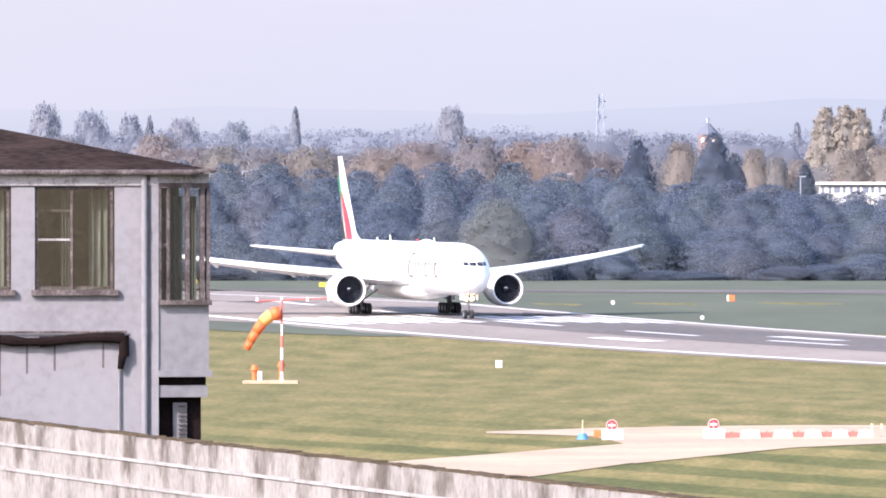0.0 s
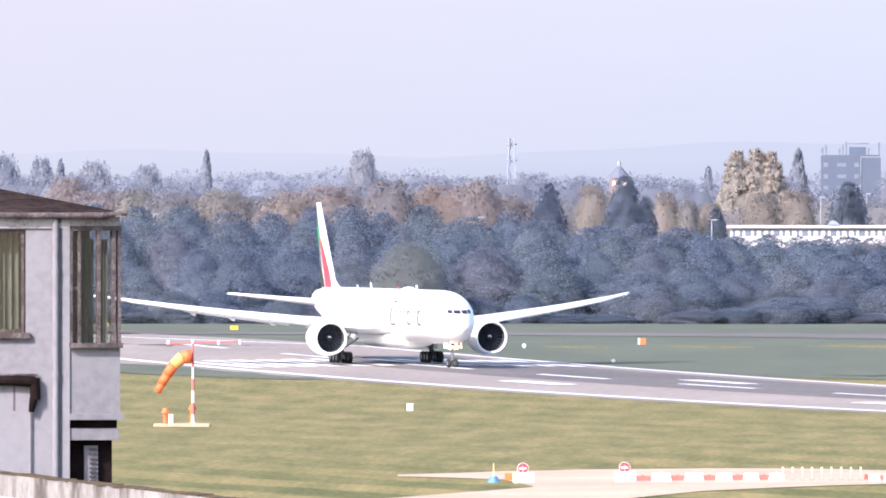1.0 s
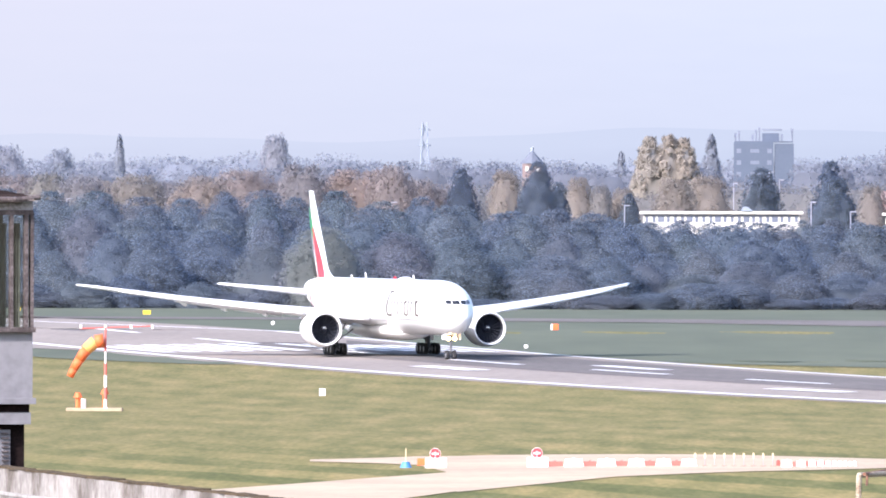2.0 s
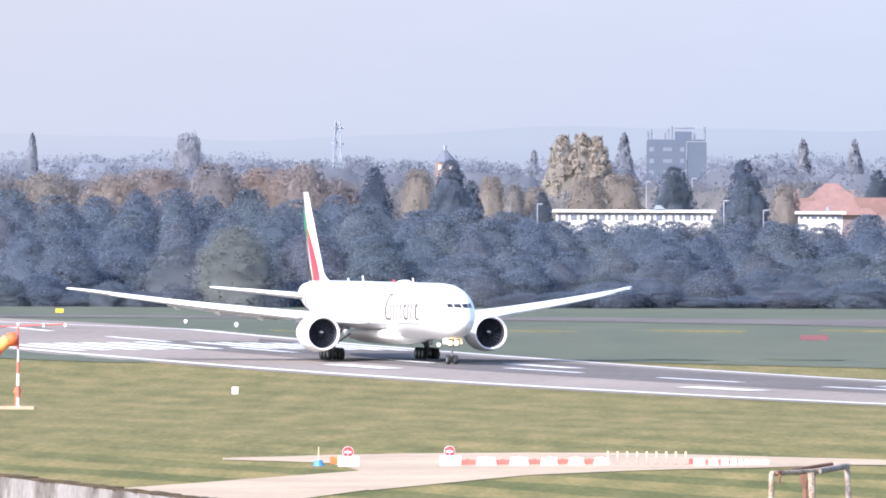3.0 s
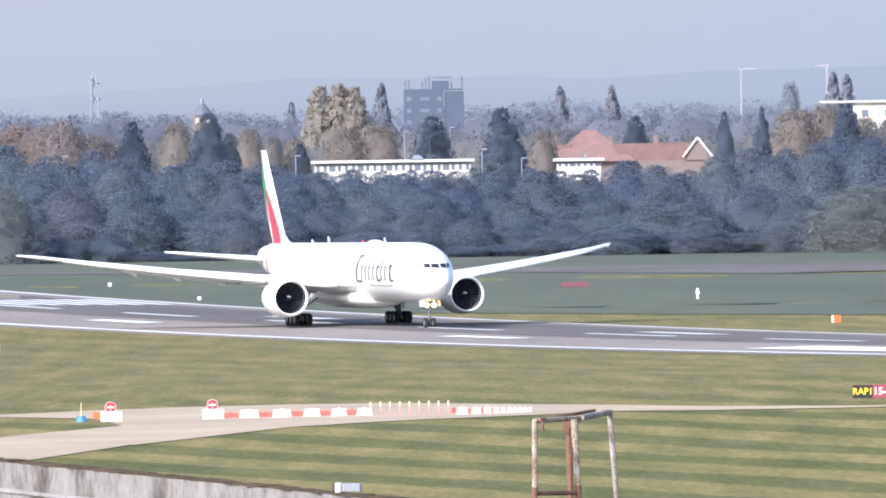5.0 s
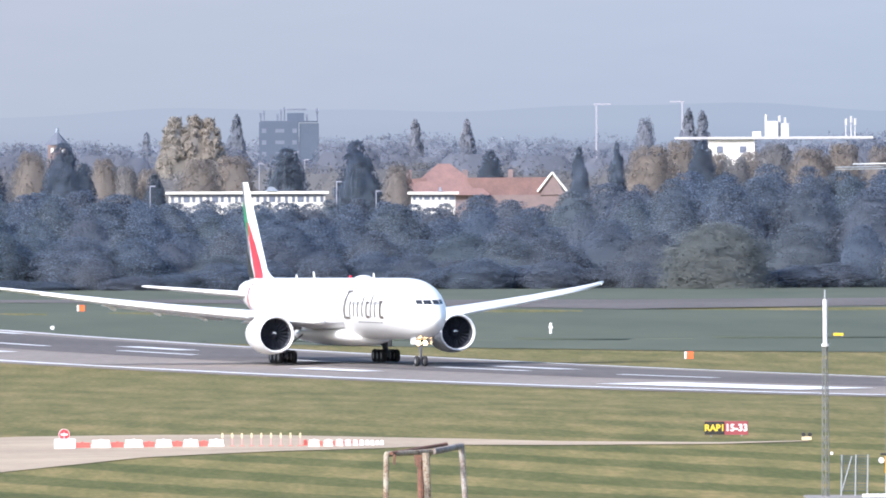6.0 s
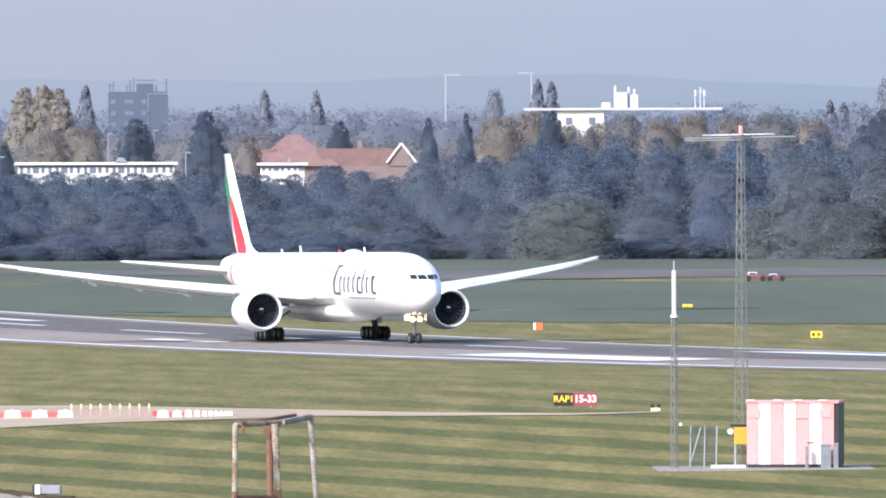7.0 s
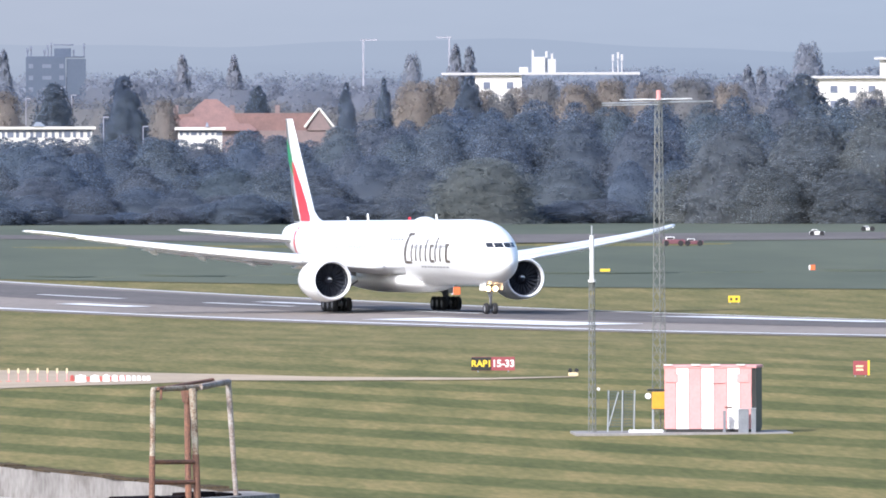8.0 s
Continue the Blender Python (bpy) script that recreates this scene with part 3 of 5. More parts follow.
def wheel(parent, a, y, z, r, w):
    n = 28
    prof = [(-w / 2, r * 0.55), (-w / 2, r * 0.86), (-w * 0.36, r * 0.97), (-w * 0.15, r), (w * 0.15, r), (w * 0.36, r * 0.97), (w / 2, r * 0.86), (w / 2, r * 0.55)]
    wh = part("wheel_hub", rod((0, -w * 0.42, 0), (0, w * 0.42, 0), r * 0.56, n=20), GEAR, parent, "grey wheel hub")
    wh.location = (-a, y, z)
    part("tyre", loft([[(q * math.cos(2 * math.pi * j / n), x, q * math.sin(2 * math.pi * j / n)) for j in range(n)] for x, q in prof], caps=False), RUBBER, wh, "black tyre", True)


build_plane()

# ---- woodland ----
rng = np.random.default_rng(7)


def leaf_quads(centres, size, rng, out):
    """One small leaf clump at each centre, tilted loosely along the crown's surface."""
    n = len(centres)
    a = rng.normal(size=(n, 3))
    o = out + 0.7 * rng.normal(size=(n, 3))
    o /= np.linalg.norm(o, axis=1, keepdims=True)
    a -= o * (a * o).sum(1, keepdims=True)
    a /= np.linalg.norm(a, axis=1, keepdims=True)
    b = np.cross(o, a)
    s = size * rng.uniform(0.6, 1.4, (n, 1))
    a, b = a * s, b * s * rng.uniform(0.45, 0.9, (n, 1))
    v = np.stack([centres - a - b * 0.6, centres + a - b * 0.5, centres + b * 1.1], 1).reshape(-1, 3)
    return v, np.arange(3 * n).reshape(-1, 3)


def envelope(kind, t):
    """Half the width of a crown of width 1 at the share t of its height."""
    if kind == "fir":
        return 0.5 * (1 - t) ** 0.48
    if kind == "poplar":
        return 0.5 * np.sin(math.pi * (0.14 + 0.84 * t)) ** 0.7
    if kind == "dome":
        return 0.5 * np.sqrt(np.maximum(0.0, 1 - t ** 2.4))
    if kind == "clump":
        return 0.5 * np.sin(math.pi * (0.10 + 0.82 * t)) ** 0.6
    return 0.5 * np.minimum(1.0, (1 - t) * 1.9) ** 0.55


def crown_arrays(kind, n, size, w, h, rng, puffs=150):
    """A crown of overlapping billows set round an inner mass, each clothed in leaf clumps: points, faces, normals."""
    low = {"clump": 0.22, "poplar": 0.06}.get(kind, 0.0)
    t = np.concatenate([rng.uniform(0, 1, puffs - 5), rng.uniform(0.86, 1, 5)])
    ang = rng.uniform(0, 2 * math.pi, puffs)
    env = envelope(kind, t)
    r = rng.uniform(0.05, 0.16, puffs) * w * (0.35 + 0.65 * (env / 0.5) ** 0.5) * (0.75 if kind in ("fir", "poplar") else 1.0)
    at_r = np.maximum(0.0, env * w * rng.uniform(0.84, 1.06, puffs) - r * 0.8)
    c = np.stack([at_r * np.cos(ang), at_r * np.sin(ang), np.minimum(h - r, (low + (1 - low) * t) * h)], 1)
    axis = np.array([0, 0, 0.3 * h])
    shape = np.array([0.5 * w, 0.5 * w, 0.7 * h])

    def normals(p, d):
        o = (p - axis) / shape
        o /= np.linalg.norm(o, axis=1, keepdims=True) + 1e-6
        q = 0.3 * d + 0.42 * o + np.array([0, 0, 0.75])
        return q / (np.linalg.norm(q, axis=1, keepdims=True) + 1e-6)

    # leaves on the billows, where no other billow covers them
    i = rng.choice(puffs, n, p=r ** 2 / (r ** 2).sum())
    d = rng.normal(size=(n, 3))
    d[:, 2] += 0.2
    d /= np.linalg.norm(d, axis=1, keepdims=True)
    p = c[i] + d * (r[i] * (0.9 + 0.2 * rng.normal(size=n).clip(-1.8, 1.9)))[:, None]
    p[:, 2] = np.abs(p[:, 2])
    near = np.linalg.norm(p[:, None, :] - c[None], axis=2) < 0.6 * r[None]
    near[np.arange(n), i] = False
    keep = ~near.any(1)
    p, d = p[keep], d[keep]
    out = normals(p, d)
    lv, lf = leaf_quads(p, size, rng, out)
    vs, ns, fs, base = [lv], [np.repeat(out, 3, axis=0)], [tuple(q) for q in lf.tolist()], len(lv)
    # the inner mass
    m, rings = 22, 16
    tt = np.repeat(np.linspace(0, 0.97, rings + 1), m)
    bb = np.tile(np.arange(m) * 2 * math.pi / m, rings + 1)
    rr = envelope(kind, tt) * w * 0.78 * rng.uniform(0.93, 1.05, len(tt))
    v = np.stack([rr * np.cos(bb), rr * np.sin(bb), (low + (0.95 - low) * tt) * h], 1)
    vs.append(v)
    ns.append(normals(v, np.stack([np.cos(bb), np.sin(bb), 0 * bb], 1)))
    fs += [tuple(x + base for x in (a * m + b, a * m + (b + 1) % m, (a + 1) * m + (b + 1) % m, (a + 1) * m + b)) for a in range(rings) for b in range(m)]
    return np.concatenate(vs), fs, np.concatenate(ns)


def crown_mesh(name, v, f, nv, material):
    me = bpy.data.meshes.new(name)
    me.from_pydata(v.tolist(), [], f)
    me.polygons.foreach_set("use_smooth", [True] * len(f))
    me.normals_split_custom_set_from_vertices(nv.tolist())
    me.materials.append(material)
    return me


CROWNS = {}


def crown_data(kind, k, material, n, size, w, h):
    key = (kind, k, material.name)
    if key not in CROWNS:
        v, f, nv = crown_arrays(kind, n, size, w, h, np.random.default_rng(100 + 7 * k + len(CROWNS)))
        me = crown_mesh("crown", v, f, nv, material)
        bm = bmesh.new()
        z = h * 0.5
        rod((0, 0, -0.3), (0, 0, z), 0.035 * h * 0.6, bm, 7, 0.012 * h)
        for q in (0.3, 2.3, 4.4):
            rod((0, 0, z * 0.5), (w * 0.25 * math.cos(q), w * 0.25 * math.sin(q), z * 1.15), 0.01 * h, bm, 5, 0.004 * h)
        tr = bpy.data.meshes.new("trunk")
        bm.to_mesh(tr)
        bm.free()
        tr.materials.append(BARK)
        CROWNS[key] = (me, tr, h)
    return CROWNS[key]


def tree(kind, k, material, p, w, h, label, group="", n=1300, size=0.42):
    """A tree of width w and height h at p, from one of a few crowns."""
    me, tr, hh = crown_data(kind, k, material, n, size, 10.0 if kind not in ("poplar",) else 6.0, 14.0)
    ww = 10.0 if kind not in ("poplar",) else 6.0
    t = thing("tree", p, random.uniform(0, 360), label, "tree", group)
    m = Matrix.Diagonal((w / ww, w / ww, h / 14.0, 1))
    for name, data in (("trunk", tr), ("crown", me)):
        shared(name, data, t, m)
    return t


def tree_at(kind, k, material, u, d, v_top, width_px, label, group="", n=1300, size=0.42):
    p = at(u, d, 0)
    p.z = height(p.x, p.y)
    top = at(u, d, v_top).z
    return tree(kind, k, material, p, width_px * d / F, top - p.z, label, group, n, size)


# the belt beside the airfield: row behind row under one crest line
CREST = ((-2000, -150), (-500, -148), (-200, -136), (0, -112), (100, -100), (400, -98), (600, -100), (800, -116), (1000, -148), (1300, -160), (2300, -158))


def crest(u):
    for (a, p), (b, q) in zip(CREST, CREST[1:]):
        if a <= u <= b:
            return p + (q - p) * (u - a) / (b - a)
    return -120


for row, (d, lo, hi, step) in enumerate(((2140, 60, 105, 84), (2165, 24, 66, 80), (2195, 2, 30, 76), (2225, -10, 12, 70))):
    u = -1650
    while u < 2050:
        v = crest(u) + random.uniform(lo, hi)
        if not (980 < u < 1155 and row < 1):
            tree_at("thicket", random.randrange(6), BELT, u + random.uniform(-14, 14), d + random.uniform(-9, 9), v, random.uniform(110, 190), "leafless budding tree in a dense belt, haze in its colour", "trees of the belt", 20000, 0.165)
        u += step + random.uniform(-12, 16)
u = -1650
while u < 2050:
    tree_at("thicket", random.randrange(6), BELT, u, 2118 + random.uniform(-6, 6), random.uniform(-12, 40), random.uniform(100, 170), "low shrub at the foot of the trees, haze in its colour", "shrubs of the belt", 20000, 0.165)
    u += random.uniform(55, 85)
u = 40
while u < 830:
    tree_at("thicket", random.randrange(6), BELT, u, 2296 + random.uniform(-6, 6), random.uniform(-106, -94), random.uniform(90, 140), "leafless budding tree in a dense belt, haze in its colour", "trees of the belt", 20000, 0.165)
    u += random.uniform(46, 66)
for u, d, v, w in ((1067, 2105, -62, 200), (-470, 2112, -90, 150)):
    tree_at("dome", 3, BUSH, u, d, v, w * 1.15, "broad rounded pale olive bush before the trees", "olive bushes", 20000, 0.17)
for u, d, v, w in ((1500, 2108, -120, 190), (1640, 2104, -130, 210), (1770, 2100, -150, 200), (1570, 2096, -45, 150), (1420, 2112, -40, 120), (1720, 2094, -40, 180)):
    tree_at("dome", 4 + random.randrange(3), BLOSSOM, u, d, v, w * 1.1, "tall pale grey tree in early blossom", "blossom trees", 20000, 0.17)

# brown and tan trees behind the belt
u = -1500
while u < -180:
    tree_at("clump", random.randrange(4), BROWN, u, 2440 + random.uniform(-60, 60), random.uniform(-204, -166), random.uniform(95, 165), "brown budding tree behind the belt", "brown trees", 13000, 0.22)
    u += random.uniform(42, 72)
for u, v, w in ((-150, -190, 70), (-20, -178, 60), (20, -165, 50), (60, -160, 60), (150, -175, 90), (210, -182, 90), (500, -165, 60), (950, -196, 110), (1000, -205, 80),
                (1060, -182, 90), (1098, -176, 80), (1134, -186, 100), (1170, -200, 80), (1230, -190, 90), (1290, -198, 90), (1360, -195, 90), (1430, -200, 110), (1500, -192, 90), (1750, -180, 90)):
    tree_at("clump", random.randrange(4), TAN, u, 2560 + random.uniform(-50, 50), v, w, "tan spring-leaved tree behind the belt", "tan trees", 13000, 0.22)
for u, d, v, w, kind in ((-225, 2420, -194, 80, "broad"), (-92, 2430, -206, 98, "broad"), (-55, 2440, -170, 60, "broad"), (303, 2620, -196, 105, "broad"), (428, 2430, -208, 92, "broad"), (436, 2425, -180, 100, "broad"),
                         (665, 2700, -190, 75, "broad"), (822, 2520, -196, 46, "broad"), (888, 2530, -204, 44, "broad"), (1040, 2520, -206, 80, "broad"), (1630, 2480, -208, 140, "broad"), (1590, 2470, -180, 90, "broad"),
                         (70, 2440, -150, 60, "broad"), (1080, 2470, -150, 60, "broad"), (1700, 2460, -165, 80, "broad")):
    tree_at("fir", random.randrange(3), DARK_FIR, u, d, v, w * 1.35, "dark evergreen standing over the belt, haze-blue in its colour", "evergreens", 13000, 0.22)
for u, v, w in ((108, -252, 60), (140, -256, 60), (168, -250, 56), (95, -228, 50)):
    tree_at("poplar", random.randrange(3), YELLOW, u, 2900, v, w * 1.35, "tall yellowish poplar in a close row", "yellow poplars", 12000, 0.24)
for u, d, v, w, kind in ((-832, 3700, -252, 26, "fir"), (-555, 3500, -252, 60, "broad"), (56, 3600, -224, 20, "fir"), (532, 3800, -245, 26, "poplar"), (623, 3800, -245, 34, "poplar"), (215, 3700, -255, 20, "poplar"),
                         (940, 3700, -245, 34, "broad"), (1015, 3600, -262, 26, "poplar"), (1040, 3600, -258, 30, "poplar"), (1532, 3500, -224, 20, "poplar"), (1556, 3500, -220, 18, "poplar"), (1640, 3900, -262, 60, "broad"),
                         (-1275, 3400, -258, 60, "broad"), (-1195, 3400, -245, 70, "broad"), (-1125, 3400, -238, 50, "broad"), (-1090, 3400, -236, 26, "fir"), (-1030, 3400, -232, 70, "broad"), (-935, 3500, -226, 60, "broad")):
    tree_at({"broad": "clump"}.get(kind, kind), 0, FARWOOD, u, d, v, max(w, 38) * 1.1, "far tree behind the airfield, haze put into its colour", "far trees", 9000, 0.28)


def woodland(name, d, span, step, v_of, wpx, material, label, n, size):
    """Far woods that nobody could count: one mesh of many crowns."""
    vs, fs, ns, base = [], [], [], 0
    r = np.random.default_rng(int(d))
    u = span[0]
    while u < span[1]:
        dd = d + r.uniform(-0.04, 0.04) * d
        p, top = at(u, dd, 0), at(u, dd, v_of(u) + r.uniform(-9, 9)).z
        v, f, nv = crown_arrays("clump", n, size, wpx * r.uniform(0.7, 1.3) * dd / F, top - BASE, r, 70)
        vs.append(v + np.array([p.x, p.y, BASE]))
        ns.append(nv)
        fs += [tuple(i + base for i in q) for q in f]
        base += len(v)
        u += step * r.uniform(0.6, 1.4)
    me = crown_mesh(name, np.concatenate(vs), fs, np.concatenate(ns), material)
    tagged(new(name, me), label, "woodland", kind="stuff")


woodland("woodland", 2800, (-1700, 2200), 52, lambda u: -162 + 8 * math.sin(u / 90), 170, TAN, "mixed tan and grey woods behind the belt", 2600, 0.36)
woodland("woodland", 3300, (-1900, 2300), 46, lambda u: (-196 if not 230 < u < 390 else -178) + 6 * math.sin(u / 130 + 1), 150, MIDWOOD, "distant woods, greyed by haze in the colour", 2400, 0.42)
woodland("woodland", 4300, (-1900, 2300), 40, lambda u: -212 + 5 * math.sin(u / 170 + 2), 130, FARWOOD, "far woods under the hills, haze put into their colour", 2200, 0.5)

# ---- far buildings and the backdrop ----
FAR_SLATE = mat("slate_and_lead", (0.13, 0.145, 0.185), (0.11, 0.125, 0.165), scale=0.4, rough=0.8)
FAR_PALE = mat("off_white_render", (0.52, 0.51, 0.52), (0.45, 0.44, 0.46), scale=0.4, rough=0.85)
# blue-grey tones: distance haze put into the cladding, render and steel colours
FAR_BLUE = mat("hazed_grey_cladding", (0.105, 0.128, 0.178), (0.094, 0.116, 0.163), scale=0.2, rough=0.9, spec=0.1)
FAR_WALL = mat("hazed_grey_render", (0.27, 0.31, 0.39), (0.23, 0.27, 0.35), scale=0.2, rough=0.9)
FAR_DARK = mat("glazing_and_shade", (0.17, 0.19, 0.25), (0.13, 0.15, 0.21), scale=0.5, rough=0.4)
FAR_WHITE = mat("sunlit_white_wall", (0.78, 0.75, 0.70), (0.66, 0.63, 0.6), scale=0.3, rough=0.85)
FAR_PINK = mat("hazed_steel", (0.33, 0.33, 0.39), (0.30, 0.30, 0.36), scale=0.3, rough=0.8)
TILE_RED = mat("clay_roof_tiles", (0.245, 0.148, 0.138), (0.17, 0.11, 0.108), scale=0.6, rough=0.9, fine=6)
BRICK = mat("pale_brick", (0.24, 0.18, 0.18), (0.19, 0.15, 0.15), scale=0.8, rough=0.9)
STEEL = mat("galvanised_steel", (0.42, 0.44, 0.46), (0.32, 0.34, 0.36), scale=3, rough=0.5, metal=0.4)


def far_thing(name, u, d, label, category, group=""):
    p = at(u, d, 0)
    p.z = BASE
    return thing(name, p, -math.degrees(u / F), label, category, group)


def zv(d, v):
    """Height over the ground of a depression v at distance d."""
    return EYE - (v - V0) * d / F - BASE


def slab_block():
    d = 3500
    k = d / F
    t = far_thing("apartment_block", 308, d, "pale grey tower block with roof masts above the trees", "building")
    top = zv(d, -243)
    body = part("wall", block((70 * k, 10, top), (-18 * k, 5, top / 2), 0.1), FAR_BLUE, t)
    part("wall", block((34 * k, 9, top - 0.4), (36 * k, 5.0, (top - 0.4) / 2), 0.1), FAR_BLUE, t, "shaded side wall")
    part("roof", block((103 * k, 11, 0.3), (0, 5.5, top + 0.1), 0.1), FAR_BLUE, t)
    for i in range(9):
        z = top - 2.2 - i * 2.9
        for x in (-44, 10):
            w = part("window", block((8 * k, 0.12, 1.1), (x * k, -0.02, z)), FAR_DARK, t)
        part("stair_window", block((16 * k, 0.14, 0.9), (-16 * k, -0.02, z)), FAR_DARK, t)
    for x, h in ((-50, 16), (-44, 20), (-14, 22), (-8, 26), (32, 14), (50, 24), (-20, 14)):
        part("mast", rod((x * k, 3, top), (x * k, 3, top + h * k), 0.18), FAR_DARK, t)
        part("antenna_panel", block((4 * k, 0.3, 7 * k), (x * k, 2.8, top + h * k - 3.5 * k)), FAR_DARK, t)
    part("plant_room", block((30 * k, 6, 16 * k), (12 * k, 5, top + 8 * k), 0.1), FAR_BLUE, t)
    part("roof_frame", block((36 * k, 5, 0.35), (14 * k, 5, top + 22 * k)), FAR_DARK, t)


def flat_block(u0, u1, d, v_roof, v_base, walls, label, mats=(FAR_WHITE, FAR_DARK)):
    k = d / F
    c = (u0 + u1) / 2
    t = far_thing("apartment_block", c, d, label, "building")
    top, lo = zv(d, v_roof), 0.0
    w = (u1 - u0) * k
    part("roof", block((w + 12 * k, 9, 0.5), (0, 4, top), 0.08), FAR_PALE, t, "flat pale roof edge")
    for a, b in walls:
        part("wall", block(((b - a) * k, 8, top - lo), (((a + b) / 2 - c) * k, 4.3, (top + lo) / 2 - 0.3)), mats[0], t)
        n = max(2, int((b - a) * k / 3.2))
        for i in range(n):
            for j in range(4):
                x = (a - c) * k + (i + 0.5) * (b - a) * k / n
                wd = part("window", block((1.3, 0.12, 1.2), (x, 0.26, top - 2.2 - 2.8 * j)), mats[1], t)
                part("sill", block((1.5, 0.2, 0.1), (x, 0.22, top - 2.86 - 2.8 * j)), FAR_WALL, wd)
    return t, top, k, c


def chalet_row(u0, u1, d, v_top, v_base, n, label):
    """A long low white building with a row of windows over the trees."""
    k = d / F
    c = (u0 + u1) / 2
    t = far_thing("low_building", c, d, label, "building")
    top, lo = zv(d, v_top), zv(d, v_base)
    w = (u1 - u0) * k
    part("wall", block((w, 6, top - 0.8), (0, 3, (top - 0.8) / 2), 0.05), FAR_WHITE, t)
    part("roof", block((w + 1.2, 7.4, 0.45), (0, 3, top - 0.3), 0.06), FAR_WHITE, t, "thin white flat roof")
    # dark strip added on the wall for the shade under the roof
    part("roof_shade_strip", block((w - 0.3, 6.1, 0.4), (0, 3, top - 0.76)), FAR_DARK, t)
    part("roof_light", prism([(w * 0.12, top), (w * 0.2, top), (w * 0.17, top + 0.7), (w * 0.14, top + 0.7)], 2.0), FAR_WALL, t)
    for i in range(n):
        x = -w / 2 + (i + 0.5) * w / n
        wide = 1.5 if i % 4 == 2 else 0.75
        wd = part("window", block((wide * w / n * 0.58, 0.14, (top - lo) * 0.42), (x, -0.03, lo + (top - lo) * 0.5)), FAR_DARK, t)
    return t


def red_house():
    d = 2600
    k = d / F
    t = far_thing("house", 640, d, "long house with red clay-tiled hipped roofs and brick walls", "house")
    base, ridge, low = zv(d, -112), zv(d, -168), zv(d, -143)
    part("wall", block((290 * k, 8, base), (0, 5, base / 2)), BRICK, t)
    x0 = -59
    # hipped main roof, long wing and small gable
    part("roof", loft([[((x0 - 75) * k, 0, base), ((x0 + 85) * k, 0, base), ((x0 + 85) * k, 10, base), ((x0 - 75) * k, 10, base)], [((x0 - 10) * k, 4.5, ridge), ((x0 + 12) * k, 4.5, ridge), ((x0 + 12) * k, 5.5, ridge), ((x0 - 10) * k, 5.5, ridge)]]), TILE_RED, t)
    part("roof", prism([((x0 + 60) * k, base), (150 * k, base), (143 * k, low), ((x0 + 40) * k, low)], 9, m=Matrix.Translation((0, 5.5, 0))), TILE_RED, t)
    part("roof", prism([(-145 * k, base), ((x0 - 30) * k, base), ((x0 - 30) * k, low), (-140 * k, low - 0.4)], 8, m=Matrix.Translation((0, 6, 0))), TILE_RED, t)
    for s in (-1, 1):
        part("bargeboard", rod((134 * k, 0.6, low + 0.9), ((134 + s * 26) * k, 0.6, base + 0.6), 0.22, n=6), FAR_WHITE, t, "white bargeboard")
    part("gable", prism([(112 * k, base), (156 * k, base), (134 * k, low + 0.8)], 0.5, m=Matrix.Translation((0, 1.0, 0))), BRICK, t)
    for x in (-120, -20, 60):
        part("chimney", block((0.9, 0.9, 2.2), (x * k, 6, low + 0.4), 0.05), BRICK, t)


def turret():
    d = 3000
    k = d / F
    t = far_thing("clock_tower", -102, d, "brick turret with a pointed slate roof above the trees", "tower")
    z0, z1 = zv(d, -204), zv(d, -226)
    part("wall", block((34 * k, 4, z0), (0, 0, z0 / 2), 0.05), BRICK, t)
    part("roof", rod((0, 0, z0), (0, 0, z1), 22 * k, n=8, r2=0.25), FAR_SLATE, t)
    part("lantern", rod((0, 0, z1 - 0.2), (0, 0, z1 + 0.9), 3 * k, n=8), FAR_WALL, t)
    for x in (-9, 9):
        part("window", block((5 * k, 0.2, 1.1), (x * k, -2.02, z0 - 1.2)), FAR_WHITE, t)


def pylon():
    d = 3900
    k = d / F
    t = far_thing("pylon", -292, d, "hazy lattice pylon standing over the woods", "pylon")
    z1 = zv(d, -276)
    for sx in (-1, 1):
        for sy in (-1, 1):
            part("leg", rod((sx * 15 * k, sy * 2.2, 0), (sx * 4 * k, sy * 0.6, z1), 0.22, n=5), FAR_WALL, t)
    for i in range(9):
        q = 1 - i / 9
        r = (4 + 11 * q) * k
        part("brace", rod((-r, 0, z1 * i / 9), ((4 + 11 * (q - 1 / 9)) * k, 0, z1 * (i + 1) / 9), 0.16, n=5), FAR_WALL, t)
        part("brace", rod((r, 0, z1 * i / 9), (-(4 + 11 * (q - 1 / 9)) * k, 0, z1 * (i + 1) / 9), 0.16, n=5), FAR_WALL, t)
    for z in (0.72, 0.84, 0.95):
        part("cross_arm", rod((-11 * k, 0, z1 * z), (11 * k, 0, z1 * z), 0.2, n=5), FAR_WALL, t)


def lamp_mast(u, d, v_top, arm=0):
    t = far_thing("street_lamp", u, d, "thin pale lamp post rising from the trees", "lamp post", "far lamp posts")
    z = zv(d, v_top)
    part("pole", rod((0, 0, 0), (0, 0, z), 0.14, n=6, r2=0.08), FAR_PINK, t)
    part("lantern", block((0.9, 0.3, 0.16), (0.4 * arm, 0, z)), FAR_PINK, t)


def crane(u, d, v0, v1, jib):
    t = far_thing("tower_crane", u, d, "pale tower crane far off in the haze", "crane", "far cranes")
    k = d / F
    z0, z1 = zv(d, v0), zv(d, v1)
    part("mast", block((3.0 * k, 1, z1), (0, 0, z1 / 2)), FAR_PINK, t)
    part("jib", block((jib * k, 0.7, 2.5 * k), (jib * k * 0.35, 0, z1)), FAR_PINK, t)


